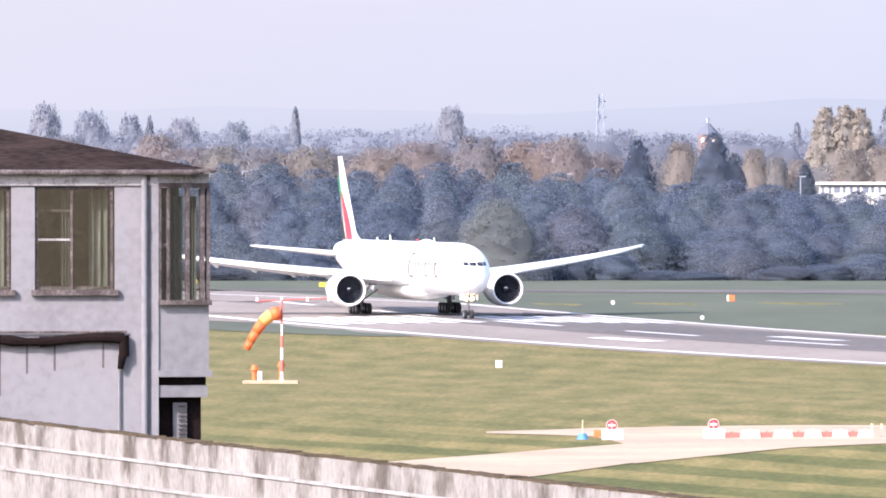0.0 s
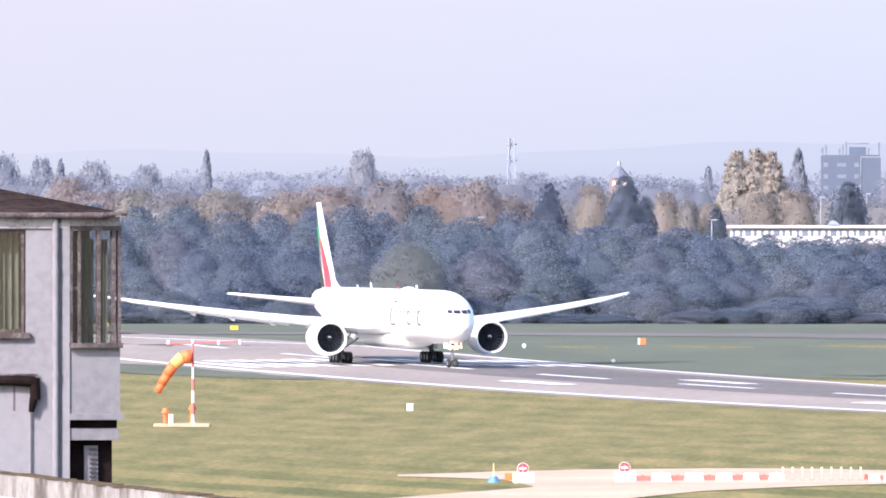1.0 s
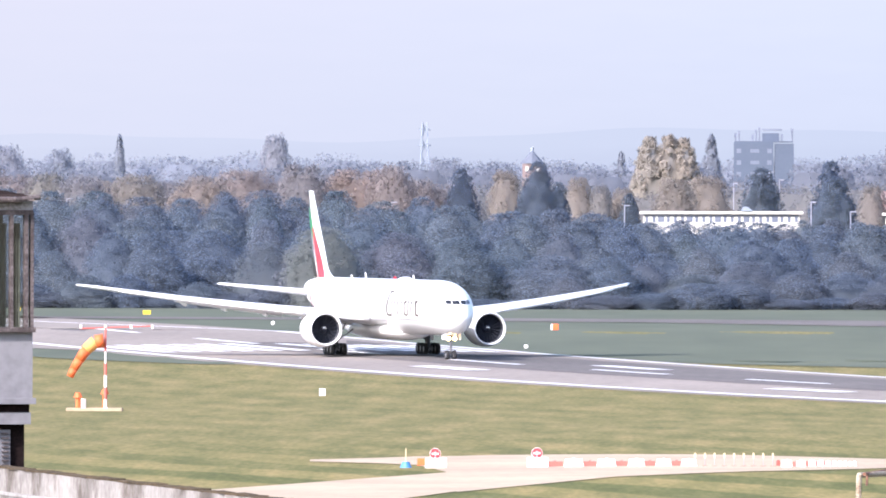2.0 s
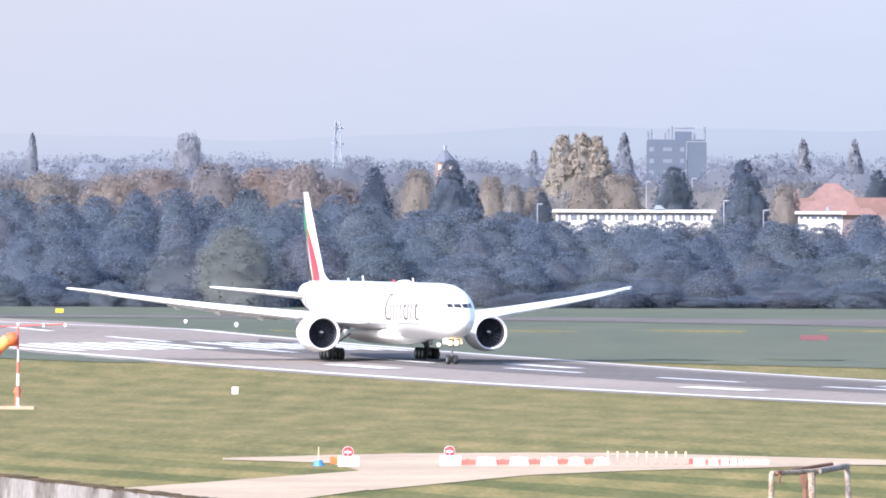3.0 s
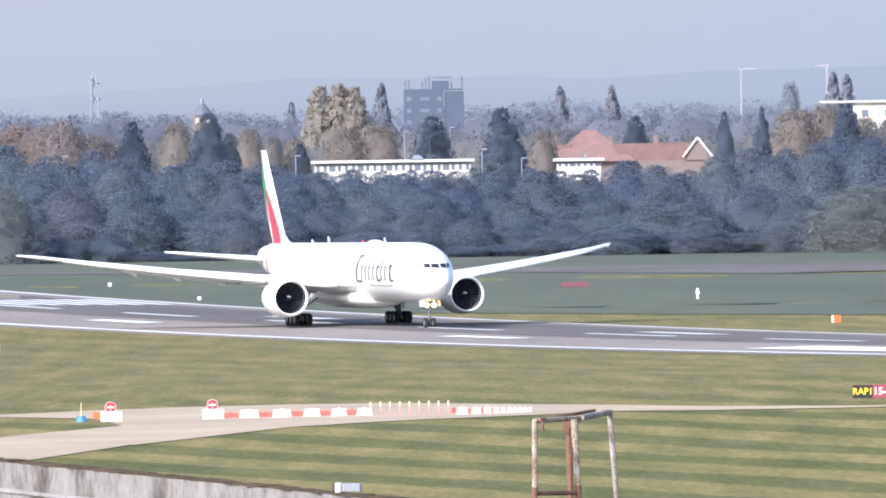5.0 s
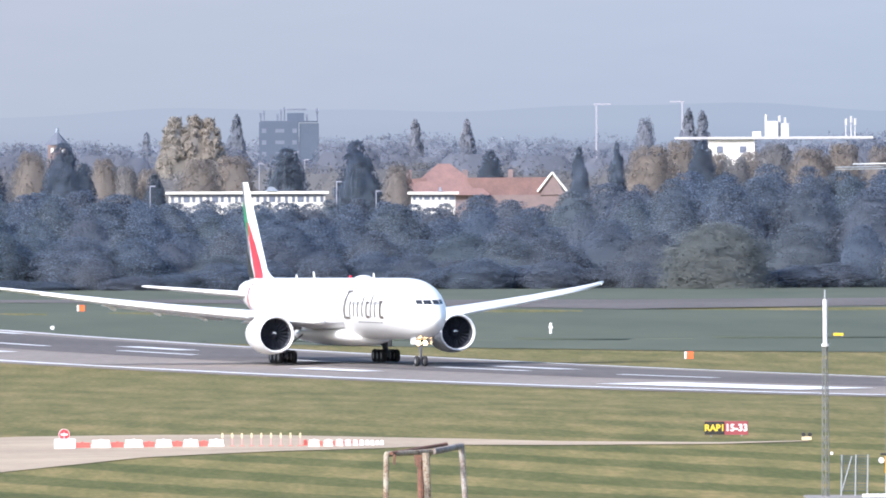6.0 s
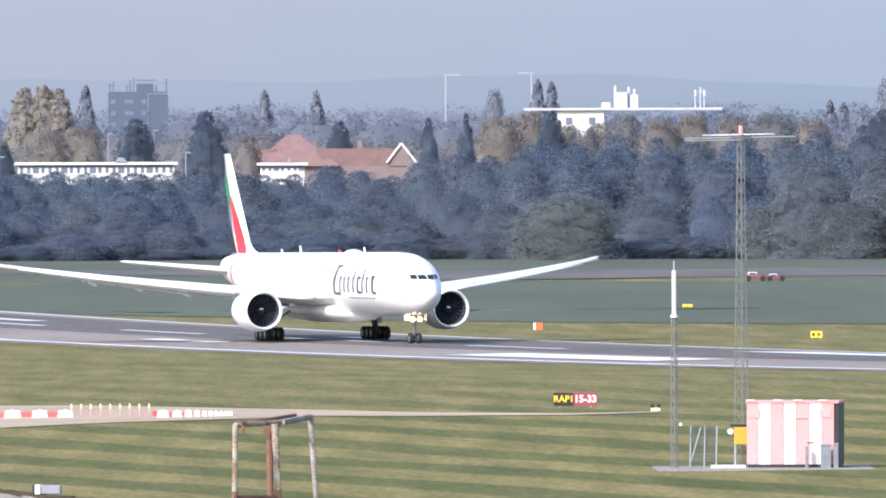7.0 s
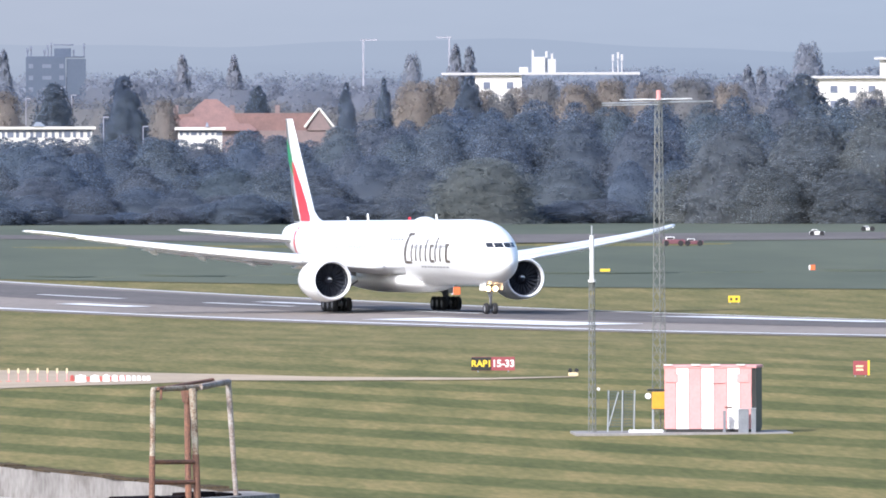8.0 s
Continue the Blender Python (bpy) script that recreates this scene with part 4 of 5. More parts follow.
slab_block()
chalet_row(95, 372, 2380, -121, -93, 22, "long low white building with many small windows")
chalet_row(524, 602, 2330, -119, -98, 7, "small white flat-roofed building among trees")
t, top, k, c = flat_block(996, 1336, 2750, -211, -160, ((1050, 1132),), "low white apartment block with a wide flat roof")
for u, w, h, m in ((1136, 16, 12, FAR_PALE), (1162, 24, 30, FAR_PALE), (1186, 14, 26, FAR_PALE)):
    part("roof_plant", block((w * k, 3, h * k), ((u - c) * k, 4, top + h * k / 2), 0.1), m, t)
for u, h in ((1152, 42), (1176, 40), (1186, 36), (1294, 34), (1303, 38), (1310, 34)):
    part("aerial", rod(((u - c) * k, 4, top), ((u - c) * k, 4, top + h * k), 0.13, n=5), FAR_PALE, t)
    part("antenna_panel", block((4 * k, 0.3, 12 * k), ((u - c) * k, 3.8, top + h * k - 6 * k)), FAR_PALE, t)
flat_block(1630, 1840, 2650, -203, -150, ((1634, 1836),), "white apartment block with rows of windows")
flat_block(1762, 1840, 2700, -236, -150, ((1766, 1836),), "taller white apartment block behind")
red_house()
turret()
pylon()
for u, v in ((62, -130), (392, -137), (255, -170), (336, -176), (318, -190), (462, -120), (-925, -140), (-610, -120), (-430, -130), (-350, -135), (-830, -105)):
    lamp_mast(u, 2300 if v > -160 else 2700, v, 1)
crane(852, 4200, -230, -272, 30)
crane(1004, 4000, -230, -276, -26)


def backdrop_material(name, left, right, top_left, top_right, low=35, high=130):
    """Glowing sheet with distance haze put into its emission; the colour drifts along and upwards."""
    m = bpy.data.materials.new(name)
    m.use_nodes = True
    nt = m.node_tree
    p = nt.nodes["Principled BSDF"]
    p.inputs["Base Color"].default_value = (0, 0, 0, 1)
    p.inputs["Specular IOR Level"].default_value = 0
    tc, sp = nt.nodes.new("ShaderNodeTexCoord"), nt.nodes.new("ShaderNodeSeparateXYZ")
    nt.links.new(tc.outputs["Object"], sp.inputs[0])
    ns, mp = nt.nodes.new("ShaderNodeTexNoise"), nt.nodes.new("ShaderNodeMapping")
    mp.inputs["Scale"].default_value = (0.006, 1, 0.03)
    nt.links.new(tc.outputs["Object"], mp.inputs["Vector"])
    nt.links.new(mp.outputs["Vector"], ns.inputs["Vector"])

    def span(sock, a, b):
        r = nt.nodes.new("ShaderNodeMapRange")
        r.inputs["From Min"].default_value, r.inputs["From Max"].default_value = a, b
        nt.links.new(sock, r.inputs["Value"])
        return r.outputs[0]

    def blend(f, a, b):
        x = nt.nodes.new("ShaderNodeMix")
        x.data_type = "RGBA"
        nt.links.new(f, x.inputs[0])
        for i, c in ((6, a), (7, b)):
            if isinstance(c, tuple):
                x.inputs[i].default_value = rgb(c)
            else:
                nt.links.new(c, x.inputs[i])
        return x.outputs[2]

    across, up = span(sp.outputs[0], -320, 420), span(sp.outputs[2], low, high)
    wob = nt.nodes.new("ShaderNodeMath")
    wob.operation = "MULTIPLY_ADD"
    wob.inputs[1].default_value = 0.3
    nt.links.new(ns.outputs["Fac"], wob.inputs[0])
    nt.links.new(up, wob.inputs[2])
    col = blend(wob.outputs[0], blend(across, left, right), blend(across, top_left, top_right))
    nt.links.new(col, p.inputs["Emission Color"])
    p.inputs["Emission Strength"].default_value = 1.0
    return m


SKY_HAZE = backdrop_material("sky_haze", (0.275, 0.29, 0.33), (0.232, 0.27, 0.33), (0.30, 0.30, 0.332), (0.29, 0.332, 0.395))
# the hills are a glowing sheet too, with the haze in its colour
HILL_HAZE = backdrop_material("painted_hill_haze", (0.225, 0.245, 0.295), (0.16, 0.195, 0.26), (0.265, 0.283, 0.325), (0.215, 0.255, 0.318), 18, 41)


def backdrop(name, d, z_of, material, label, bottom=-20):
    me = bpy.data.meshes.new(name)
    xs = [-900 + 12 * i for i in range(151)]
    v = [(x, d, bottom) for x in xs] + [(x, d, z_of(x)) for x in xs]
    n = len(xs)
    me.from_pydata(v, [], [(i, i + 1, n + i + 1, n + i) for i in range(n - 1)])
    me.materials.append(material)
    tagged(new(name, me), label, "distance", kind="structure")


backdrop("backdrop", 4960, lambda x: 260, SKY_HAZE, "pale hazy spring sky down to the horizon")
backdrop("backdrop_hills", 4900, lambda x: 41 + 2.2 * math.sin(x / 95) + 1.3 * math.sin(x / 31 + 1) + 0.4 * math.sin(x / 11), HILL_HAZE, "glowing sheet of faint hills, haze put into its colour")

# ---- things on the grass ----
ORANGE = mat("airfield_orange", (0.82, 0.17, 0.05), (0.7, 0.13, 0.04), scale=1.5, rough=0.6)
MUTED_RED = mat("muted_red_paint", (0.19, 0.075, 0.09), (0.15, 0.065, 0.08), scale=1.5, rough=0.8)
DULL_RED = mat("faded_red_paint", (0.34, 0.07, 0.08), (0.26, 0.06, 0.07), scale=1.5, rough=0.6)
SIGN_RED = mat("sign_red", (0.72, 0.05, 0.06), (0.6, 0.04, 0.05), scale=1.5, rough=0.45)
SIGN_BLACK = mat("sign_black", (0.03, 0.03, 0.03), (0.02, 0.02, 0.02), scale=1.5, rough=0.5)
SIGN_YELLOW = mat("sign_yellow", (0.80, 0.58, 0.05), (0.72, 0.5, 0.04), scale=1.5, rough=0.5)
BARRIER_RED = mat("barrier_red", (0.66, 0.15, 0.12), (0.55, 0.12, 0.1), scale=1.5, rough=0.5)
HUT_PINK = mat("faded_red_panel", (0.72, 0.34, 0.33), (0.64, 0.29, 0.28), scale=0.8, rough=0.6)
HUT_WHITE = mat("white_panel", (0.84, 0.82, 0.80), (0.75, 0.73, 0.71), scale=0.8, rough=0.6)
BLUE = mat("blue_plastic", (0.08, 0.25, 0.5), (0.06, 0.2, 0.42), scale=2, rough=0.5)
RUST = mat("rusted_steel", (0.28, 0.13, 0.08), (0.13, 0.075, 0.055), scale=5, rough=0.85, bump=0.4, c=(0.2, 0.1, 0.07))
FLAKED = mat("flaking_cream_paint", (0.44, 0.4, 0.33), (0.18, 0.1, 0.06), scale=6, rough=0.8, bump=0.4, c=(0.35, 0.29, 0.22))


def text(name, words, size, p, material, parent, rx=90):
    cu = bpy.data.curves.new(name, "FONT")
    cu.body, cu.size, cu.extrude, cu.align_x, cu.align_y = words, size, 0.01, "CENTER", "CENTER"
    cu.offset = 0.02
    tmp = bpy.data.objects.new(name, cu)
    scene.collection.objects.link(tmp)
    bpy.context.view_layer.update()
    me = bpy.data.meshes.new_from_object(tmp.evaluated_get(bpy.context.evaluated_depsgraph_get()))
    bpy.data.objects.remove(tmp)
    me.materials.clear()
    me.materials.append(material)
    ob = new(name, me)
    ob.parent, ob.matrix_basis = parent, pose(*p, rx)
    return ob


def stand(name, u, v, label, category, group="", turn=0):
    p = ground_at(u, v)
    return thing(name, p, -math.degrees(u / F) + turn, label, category, group), F / p.xy.length


def windsock():
    t, k = stand("windsock", -856, 236, "orange windsock on a red and white banded pole", "windsock")
    h = 148 / k
    for i in range(7):
        part("pole_band", rod((0, 0, h * i / 7), (0, 0, h * (i + 1) / 7), 0.14 if i < 4 else 0.09, n=10), (HUT_WHITE if i in (0, 2, 4) else BARRIER_RED), t, "white band" if i in (0, 2, 4) else "red band")
    part("light_arm", rod((-2.3, 0, h - 0.1), (4.3, 0.5, h + 0.15), 0.06), BARRIER_RED, t)
    for x in (-2.2, 0, 2.3, 4.2):
        part("lamp_hood", rod((x, 0.05, h - 0.1), (x, 0.05, h + 0.25), 0.12, n=8), HUT_WHITE, t)
    part("hoop", rod((-0.05, 0, h * 0.72), (-0.05, 0, h * 0.89), 0.07), BARRIER_RED, t)
    # the sock hangs in a bent cone of rigid rings
    path = [(-0.15, 0.845 * h, 0.62), (-0.9, 0.83 * h, 0.58), (-1.7, 0.74 * h, 0.5), (-2.3, 0.62 * h, 0.42), (-2.8, 0.51 * h, 0.36), (-3.15, 0.415 * h, 0.3)]
    for i in range(len(path) - 1):
        a, b = Vector((path[i][0], 0, path[i][1])), Vector((path[i + 1][0], 0, path[i + 1][1]))
        # second ring paler: the sunlight on it is put into the colour
        part("sock_panel", rod(a, b + (b - a) * 0.06, path[i][2], n=16, r2=path[i + 1][2]), ORANGE if i != 1 else SOCK_LIT, t, "orange cloth ring" if i != 1 else "cloth ring with sunlight put into its colour", True)
    part("foot", rod((0, 0, 0), (0, 0, 0.35), 0.3, n=10, r2=0.2), HUT_WHITE, t)
    for x, z0, m in ((-2.45, 1.2, ORANGE), (-0.05, 1.5, ORANGE)):
        o = thing("marker_post", t.matrix_world @ Vector((x, 0.5, 0)), 0, "orange marker post with a domed lamp", "marker", "orange marker posts")
        part("post", rod((0, 0, 0), (0, 0, z0), 0.22, n=10), m, o)
        part("lamp_dome", rod((0, 0, z0), (0, 0, z0 + 0.45), 0.4, n=12, r2=0.22), m, o)
    o = thing("marker_post", t.matrix_world @ Vector((-1.95, 0.4, 0)), 0, "short white marker post", "marker")
    part("post", rod((0, 0, 0), (0, 0, 1.1), 0.22, n=10), HUT_WHITE, o)
    o = thing("concrete_plinth", t.matrix_world @ Vector((-1.0, 0.7, 0)), 0, "low pale concrete plinth round the windsock", "plinth")
    part("slab", block((5.0, 3.0, 0.3), (0, 0.5, 0.12), 0.04), CONCRETE, o)


# orange cloth lightened in colour for the sunlit ring
SOCK_LIT = mat("lit_orange_cloth", (0.82, 0.42, 0.14), (0.74, 0.34, 0.1), scale=1.5, rough=0.8)


def no_entry(u, v, first):
    t, k = stand("no_entry_sign", u, v, "round red no-entry sign on a white barrier block", "road sign", "no-entry signs")
    b = block((1.5, 0.7, 0.72), (0.05, 0, 0.36), 0.08)
    part("barrier_foot", b, HUT_WHITE, t, "white plastic foot")
    part("post", rod((0, 0, 0.7), (0, 0, 1.2), 0.05), STEEL, t)
    part("disc", rod((0, -0.03, 1.02), (0, 0.03, 1.02), 0.36, n=28), SIGN_RED, t)
    part("rim", rod((0, 0.0, 1.02), (0, 0.05, 1.02), 0.39, n=28), HUT_WHITE, t)
    part("bar", block((0.48, 0.03, 0.12), (0, -0.05, 1.02)), HUT_WHITE, t)
    if first:
        part("side_board", block((0.7, 0.1, 0.5), (-0.9, 0, 0.45), 0.03), ORANGE, t, "orange board")


def barrier(u, v, w, h, colour, kind):
    t, k = stand("barrier_block", u, v, ("white" if kind else "red") + " plastic barrier block in a line across the track", "barrier", "barrier blocks")
    w, h = w / k, h / k
    part("body", prism([(-w / 2, 0), (w / 2, 0), (w / 2, h * 0.35), (w * 0.44, h * 0.5), (w * 0.44, h), (-w * 0.44, h), (-w * 0.44, h * 0.5), (-w / 2, h * 0.35)], 0.5), colour, t)
    part("filler_cap", rod((0, 0, h), (0, 0, h + 0.06), 0.1, n=8), colour, t)


def stake(u, v):
    t, k = stand("marker_stake", u, v, "thin orange and white stake on a rubber foot", "stake", "marker stakes")
    part("post", rod((0, 0, 0), (0, 0, 0.62), 0.03), HUT_PINK, t)
    part("reflector", block((0.13, 0.06, 0.34), (0, 0, 0.78), 0.01), TAN_PAINT, t)
    part("foot", block((0.4, 0.4, 0.08), (0, 0, 0.04), 0.02), BARRIER_RED, t)


TAN_PAINT = mat("pale_yellow_paint", (0.75, 0.6, 0.38), (0.66, 0.52, 0.32), scale=2, rough=0.6)


def board(u, v, w, h, label, category, colour, words=None, group="", posts=True):
    t, k = stand("airfield_sign", u, v, label, category, group)
    w, h = w / k, h / k
    part("panel", block((w, 0.22, h), (0, 0, h / 2 + 0.12), 0.03), colour, t)
    for x in (-w * 0.35, w * 0.35):
        part("leg", rod((x, 0, 0), (x, 0, 0.2), 0.05), STEEL, t)
    return t, w, h


windsock()
p = stand("marker_box", -472, 208, "small white marker box on the grass", "marker")[0]
part("body", block((0.62, 0.5, 0.66), (0, 0, 0.33), 0.05), HUT_WHITE, p)
part("lid", block((0.68, 0.56, 0.06), (0, 0, 0.68), 0.02), HUT_WHITE, p)
no_entry(-272, 336, True)
no_entry(-92, 334.5, False)
for i, (u, w) in enumerate(((-27, 35), (31, 34), (84, 30), (132, 28), (177, 28))):
    barrier(u, 333.5 - i * 0.4, w, 15 - i * 0.4, HUT_WHITE, 1)
for i, (u, w) in enumerate(((-60, 32), (2, 26), (58, 24), (108, 22), (155, 20), (335, 8))):
    barrier(u, 333 - i * 0.4, w, 10, BARRIER_RED, 0)
for i in range(9):
    stake(188 + i * 17.2, 331.5)
for u, w, h in ((350, 20, 13), (375, 17, 12), (395, 13, 12), (410, 12, 11), (423, 10, 10), (434, 9, 9.5), (444, 8, 9), (453, 8, 8.5), (462, 7, 8), (470, 7, 8)):
    barrier(u, 333 - (u - 350) * 0.02, w, h, HUT_WHITE, 1)
for u, w in ((363, 7), (385, 6), (403, 4), (417, 4), (429, 3)):
    barrier(u, 332 - (u - 350) * 0.02, w, 8, BARRIER_RED, 0)
t, k = stand("traffic_cone", -324, 335, "blue and white weighted marker with a thin stake", "cone")
part("base", rod((0, 0, 0), (0, 0, 0.42), 0.42, n=14, r2=0.26), BLUE, t)
part("stake", rod((0, 0, 0.4), (0, 0, 1.35), 0.05, r2=0.03), TAN_PAINT, t)

# the hold sign
t, w, h = board(1080, 317, 77, 24, "black and red illuminated airfield sign with yellow and white letters", "airfield sign", DULL_RED)
part("black_panel", block((w * 0.455, 0.03, h * 0.96), (-w * 0.272, -0.115, h / 2 + 0.12)), SIGN_BLACK, t, "black panel")
text("yellow_letters", "RAP1", h * 0.66, (-w * 0.268, -0.14, h / 2 + 0.12), SIGN_YELLOW, t)
text("white_letters", "15-33", h * 0.72, (w * 0.232, -0.13, h / 2 + 0.12), HUT_WHITE, t)
t, w, h = board(1730, 327, 26, 25, "red airfield sign with pale bars seen at an angle", "airfield sign", DULL_RED)
for z in (0.38, 0.62):
    part("letter_bar", block((w * 0.5, 0.03, h * 0.14), (-w * 0.05, -0.12, h * z + 0.12)), TAN_PAINT, t)
part("end_panel", block((0.14, 0.7, h * 1.05), (w * 0.56, 0.1, h / 2 + 0.12), 0.02), SIGN_YELLOW, t, "yellow end panel")
t, w, h = board(1507, 197, 21, 12, "small yellow airfield sign beside the runway", "airfield sign", SIGN_YELLOW)
for x in (-0.25, 0.2):
    part("letter_bar", block((w * 0.2, 0.03, h * 0.4), (w * x, -0.12, h / 2 + 0.12)), SIGN_BLACK, t)
for u, v, wd, hh in ((1279, 131, 18, 5), (-783, 66, 14, 7), (-1013, 60, 14, 7)):
    board(u, v, wd, hh, "small yellow sign far across the field", "airfield sign", SIGN_YELLOW, group="far yellow signs")
board(553, 101, 50, 9, "long red airfield sign across the runway", "airfield sign", MUTED_RED)
for u, v, s in ((1016, 181, 13), (-60, 92, 11), (1646, 114, 9)):
    t, k = stand("marker_board", u, v, "orange marker board with a white edge", "marker", "orange marker boards")
    part("panel", block((s / k, 0.2, s / k), (0, 0, s / k / 2 + 0.1), 0.03), ORANGE, t)
    part("edge_panel", block((s / k * 0.3, 0.22, s / k), (-s / k * 0.6, 0, s / k / 2 + 0.1), 0.03), HUT_WHITE, t)
for u, v, s in ((770, 112, 20), (-270, 96, 8), (-112, 108, 8), (-560, 84, 8), (-470, 90, 9)):
    t, k = stand("marker_post", u, v, "small white marker post on the far grass", "marker", "white marker posts")
    part("post", rod((0, 0, 0), (0, 0, s / k), 0.16, n=8), HUT_WHITE, t)
    part("cap", block((0.5, 0.4, 0.3), (0, 0, s / k * 0.6), 0.05), HUT_WHITE, t)


def vehicle(u, v, w, h, colour, label):
    t, k = stand("utility_truck", u, v, label, "truck", "distant vehicles")
    w, h = w / k, h / k
    part("body", block((w, 2.0, h * 0.55), (0, 0, h * 0.5), 0.12), colour, t)
    part("cab", block((w * 0.4, 1.9, h * 0.35), (-w * 0.15, 0, h * 0.9), 0.12), HUT_WHITE, t)
    part("windscreen", block((w * 0.3, 0.1, h * 0.2), (-w * 0.15, -0.95, h * 0.9)), DARK_GLASS, t)
    for x in (-0.32, 0.32):
        for y in (-0.9, 0.9):
            part("wheel", rod((w * x, y - 0.12, 0.36), (w * x, y + 0.12, 0.36), 0.36, n=14), RUBBER, t)


vehicle(1400, 92, 40, 15, MUTED_RED, "red and white airfield truck parked across the field")
vehicle(1436, 92, 34, 12, MUTED_RED, "low red airfield trailer parked across the field")
vehicle(1654, 78, 28, 11, HUT_WHITE, "white van parked below the trees")
vehicle(1744, 70, 24, 9, HUT_WHITE, "pale car parked below the trees")
t, k = stand("edge_light", 1222, 326, "small yellow and black runway guard light", "light fitting")
part("body", block((0.7, 0.4, 0.26), (0, 0, 0.2), 0.06), TAN_PAINT, t)
for x in (-0.22, 0.22):
    part("hood", rod((x, -0.2, 0.46), (x, 0.2, 0.46), 0.15, n=12), SIGN_BLACK, t)


def lattice(t, h, w0, w1, n, name_mat):
    """Three-legged lattice mast with braces, bay by bay."""
    def corner(i, z):
        w = (w0 + (w1 - w0) * z / h) / 1.732
        return (w * math.cos(2.1 * i + 0.55), w * math.sin(2.1 * i + 0.55), z)
    for i in range(3):
        part("leg", rod(corner(i, 0), corner(i, h), 0.03, n=6), name_mat, t)
    for b in range(n):
        z0, z1 = h * b / n, h * (b + 1) / n
        for i in range(3):
            j = (i + 1) % 3
            part("brace", rod(corner(i, z0), corner(j, z1), 0.015, n=5), name_mat, t)
            part("brace", rod(corner(j, z0), corner(i, z1), 0.015, n=5), name_mat, t)


def hut():
    t, k = stand("equipment_hut", 1464, 427.5, "equipment hut of faded red and white upright panels", "hut", turn=-7)
    w, h = 162 / k, 119 / k
    part("floor_frame", block((w * 0.98, 3.0, 0.22), (0, 1.55, 0.16)), SIGN_BLACK, t, "dark base frame")
    # core black as well, so the turned-away side keeps its painted shade
    part("core", block((w - 0.1, 2.9, h - 0.3), (0, 1.55, h / 2 + 0.1)), SIGN_BLACK, t)
    edges = (-82, -61, -38, -16, 7, 30, 53, 74, 82)
    for i in range(len(edges) - 1):
        if i == len(edges) - 2:
            break
        a, b = edges[i] / k, edges[i + 1] / k
        part("panel", block((b - a - 0.03, 0.08, h - 0.34), ((a + b) / 2, 0.06, h / 2 + 0.12), 0.01), HUT_WHITE if i in (1, 3, 5) else HUT_PINK, t)
    # black puts the shade of the turned-away side into the colour
    part("side_wall", block((0.06, 2.9, h - 0.3), (w / 2 - 0.02, 1.55, h / 2 + 0.12)), SIGN_BLACK, t, "side wall blackened for its shade")
    part("roof", block((w + 0.12, 3.15, 0.16), (0, 1.55, h), 0.03), HUT_PINK, t, "faded red roof edge")
    for x in (-0.46, -0.16, 0.06, 0.34):
        part("roof_cap", block((0.5, 0.2, 0.07), (w * x, -0.02, h + 0.11)), HUT_WHITE, t)
    for x in (-0.42, 0.36):
        part("vent", block((0.7, 0.06, 0.5), (w * x, 0.0, h * 0.83), 0.02), HUT_PINK, t)
    part("handrail", rod((w * 0.02, -0.03, h * 0.76), (w * 0.16, -0.03, h * 0.76), 0.03), HUT_PINK, t)
    part("door_handle", rod((w * 0.16, -0.05, h * 0.4), (w * 0.24, -0.05, h * 0.4), 0.03), RUST, t)
    for x, z, wd in ((0.17, 1.35, 0.16), (0.38, 1.45, 0.6), (0.49, 1.5, 0.28)):
        o = thing("control_cabinet", t.matrix_world @ Vector((w * x, -0.6, 0)), 0, "grey metal cabinet standing by the hut", "cabinet", "grey cabinets")
        part("body", block((wd, 0.3, z), (0, 0, z / 2), 0.03), CABINET, o)
        part("cap", block((wd + 0.06, 0.36, 0.05), (0, 0, z), 0.01), STEEL, o)
    # pad, bollard beam
    p = t.matrix_world
    o = thing("concrete_pad", p @ Vector((-1.5, -0.6, 0)), 0, "grey concrete pad under the hut and masts", "pad")
    part("slab", block((12.6, 7.0, 0.16), (0, 2.0, 0.02), 0.03), ASPHALT_PALE, o)
    o = thing("kerb_beam", p @ Vector((-w / 2 - 1.0, -0.8, 0)), 0, "low white kerb beam on the pad", "beam")
    part("beam", block((2.0, 0.3, 0.22), (0, 0, 0.16), 0.03), HUT_WHITE, o)
    # tall antenna mast
    m = thing("antenna_mast", p @ Vector((-w / 2 - 0.45, 1.2, 0)), 0, "tall grey lattice mast with crossed aerial booms", "mast")
    hm = 592 / k
    lattice(m, hm, 0.85, 0.4, 22, MAST_GREY)
    part("top_lamp", rod((0, 0, hm), (0, 0, hm + 0.55), 0.14, n=10), HUT_PINK, m)
    part("boom", rod((-3.3, 0, hm - 0.2), (3.2, 1.0, hm - 0.1), 0.045), STEEL, m)
    part("boom", rod((-2.2, 1.0, hm - 0.02), (1.9, -0.8, hm + 0.05), 0.045), STEEL, m)
    part("boom", rod((-3.3, 0, hm - 0.32), (0, 0, hm - 0.28), 0.03), STEEL, m)
    o = thing("junction_box", p @ Vector((-w / 2 - 0.4, 0.2, 0)), 0, "yellow junction box on a post by the mast", "box")
    part("post", rod((-0.3, 0, 0), (-0.3, 0, 2.6), 0.06), STEEL, o)
    part("box", block((0.75, 0.4, 1.0), (0, 0, 1.95), 0.04), BOX_ORANGE, o)
    part("hood", block((1.0, 0.5, 0.12), (-0.15, 0, 2.55), 0.02), SIGN_BLACK, o)
    part("round_lamp", rod((-0.6, -0.2, 2.2), (-0.6, 0.1, 2.2), 0.17, n=14), HUT_WHITE, o)
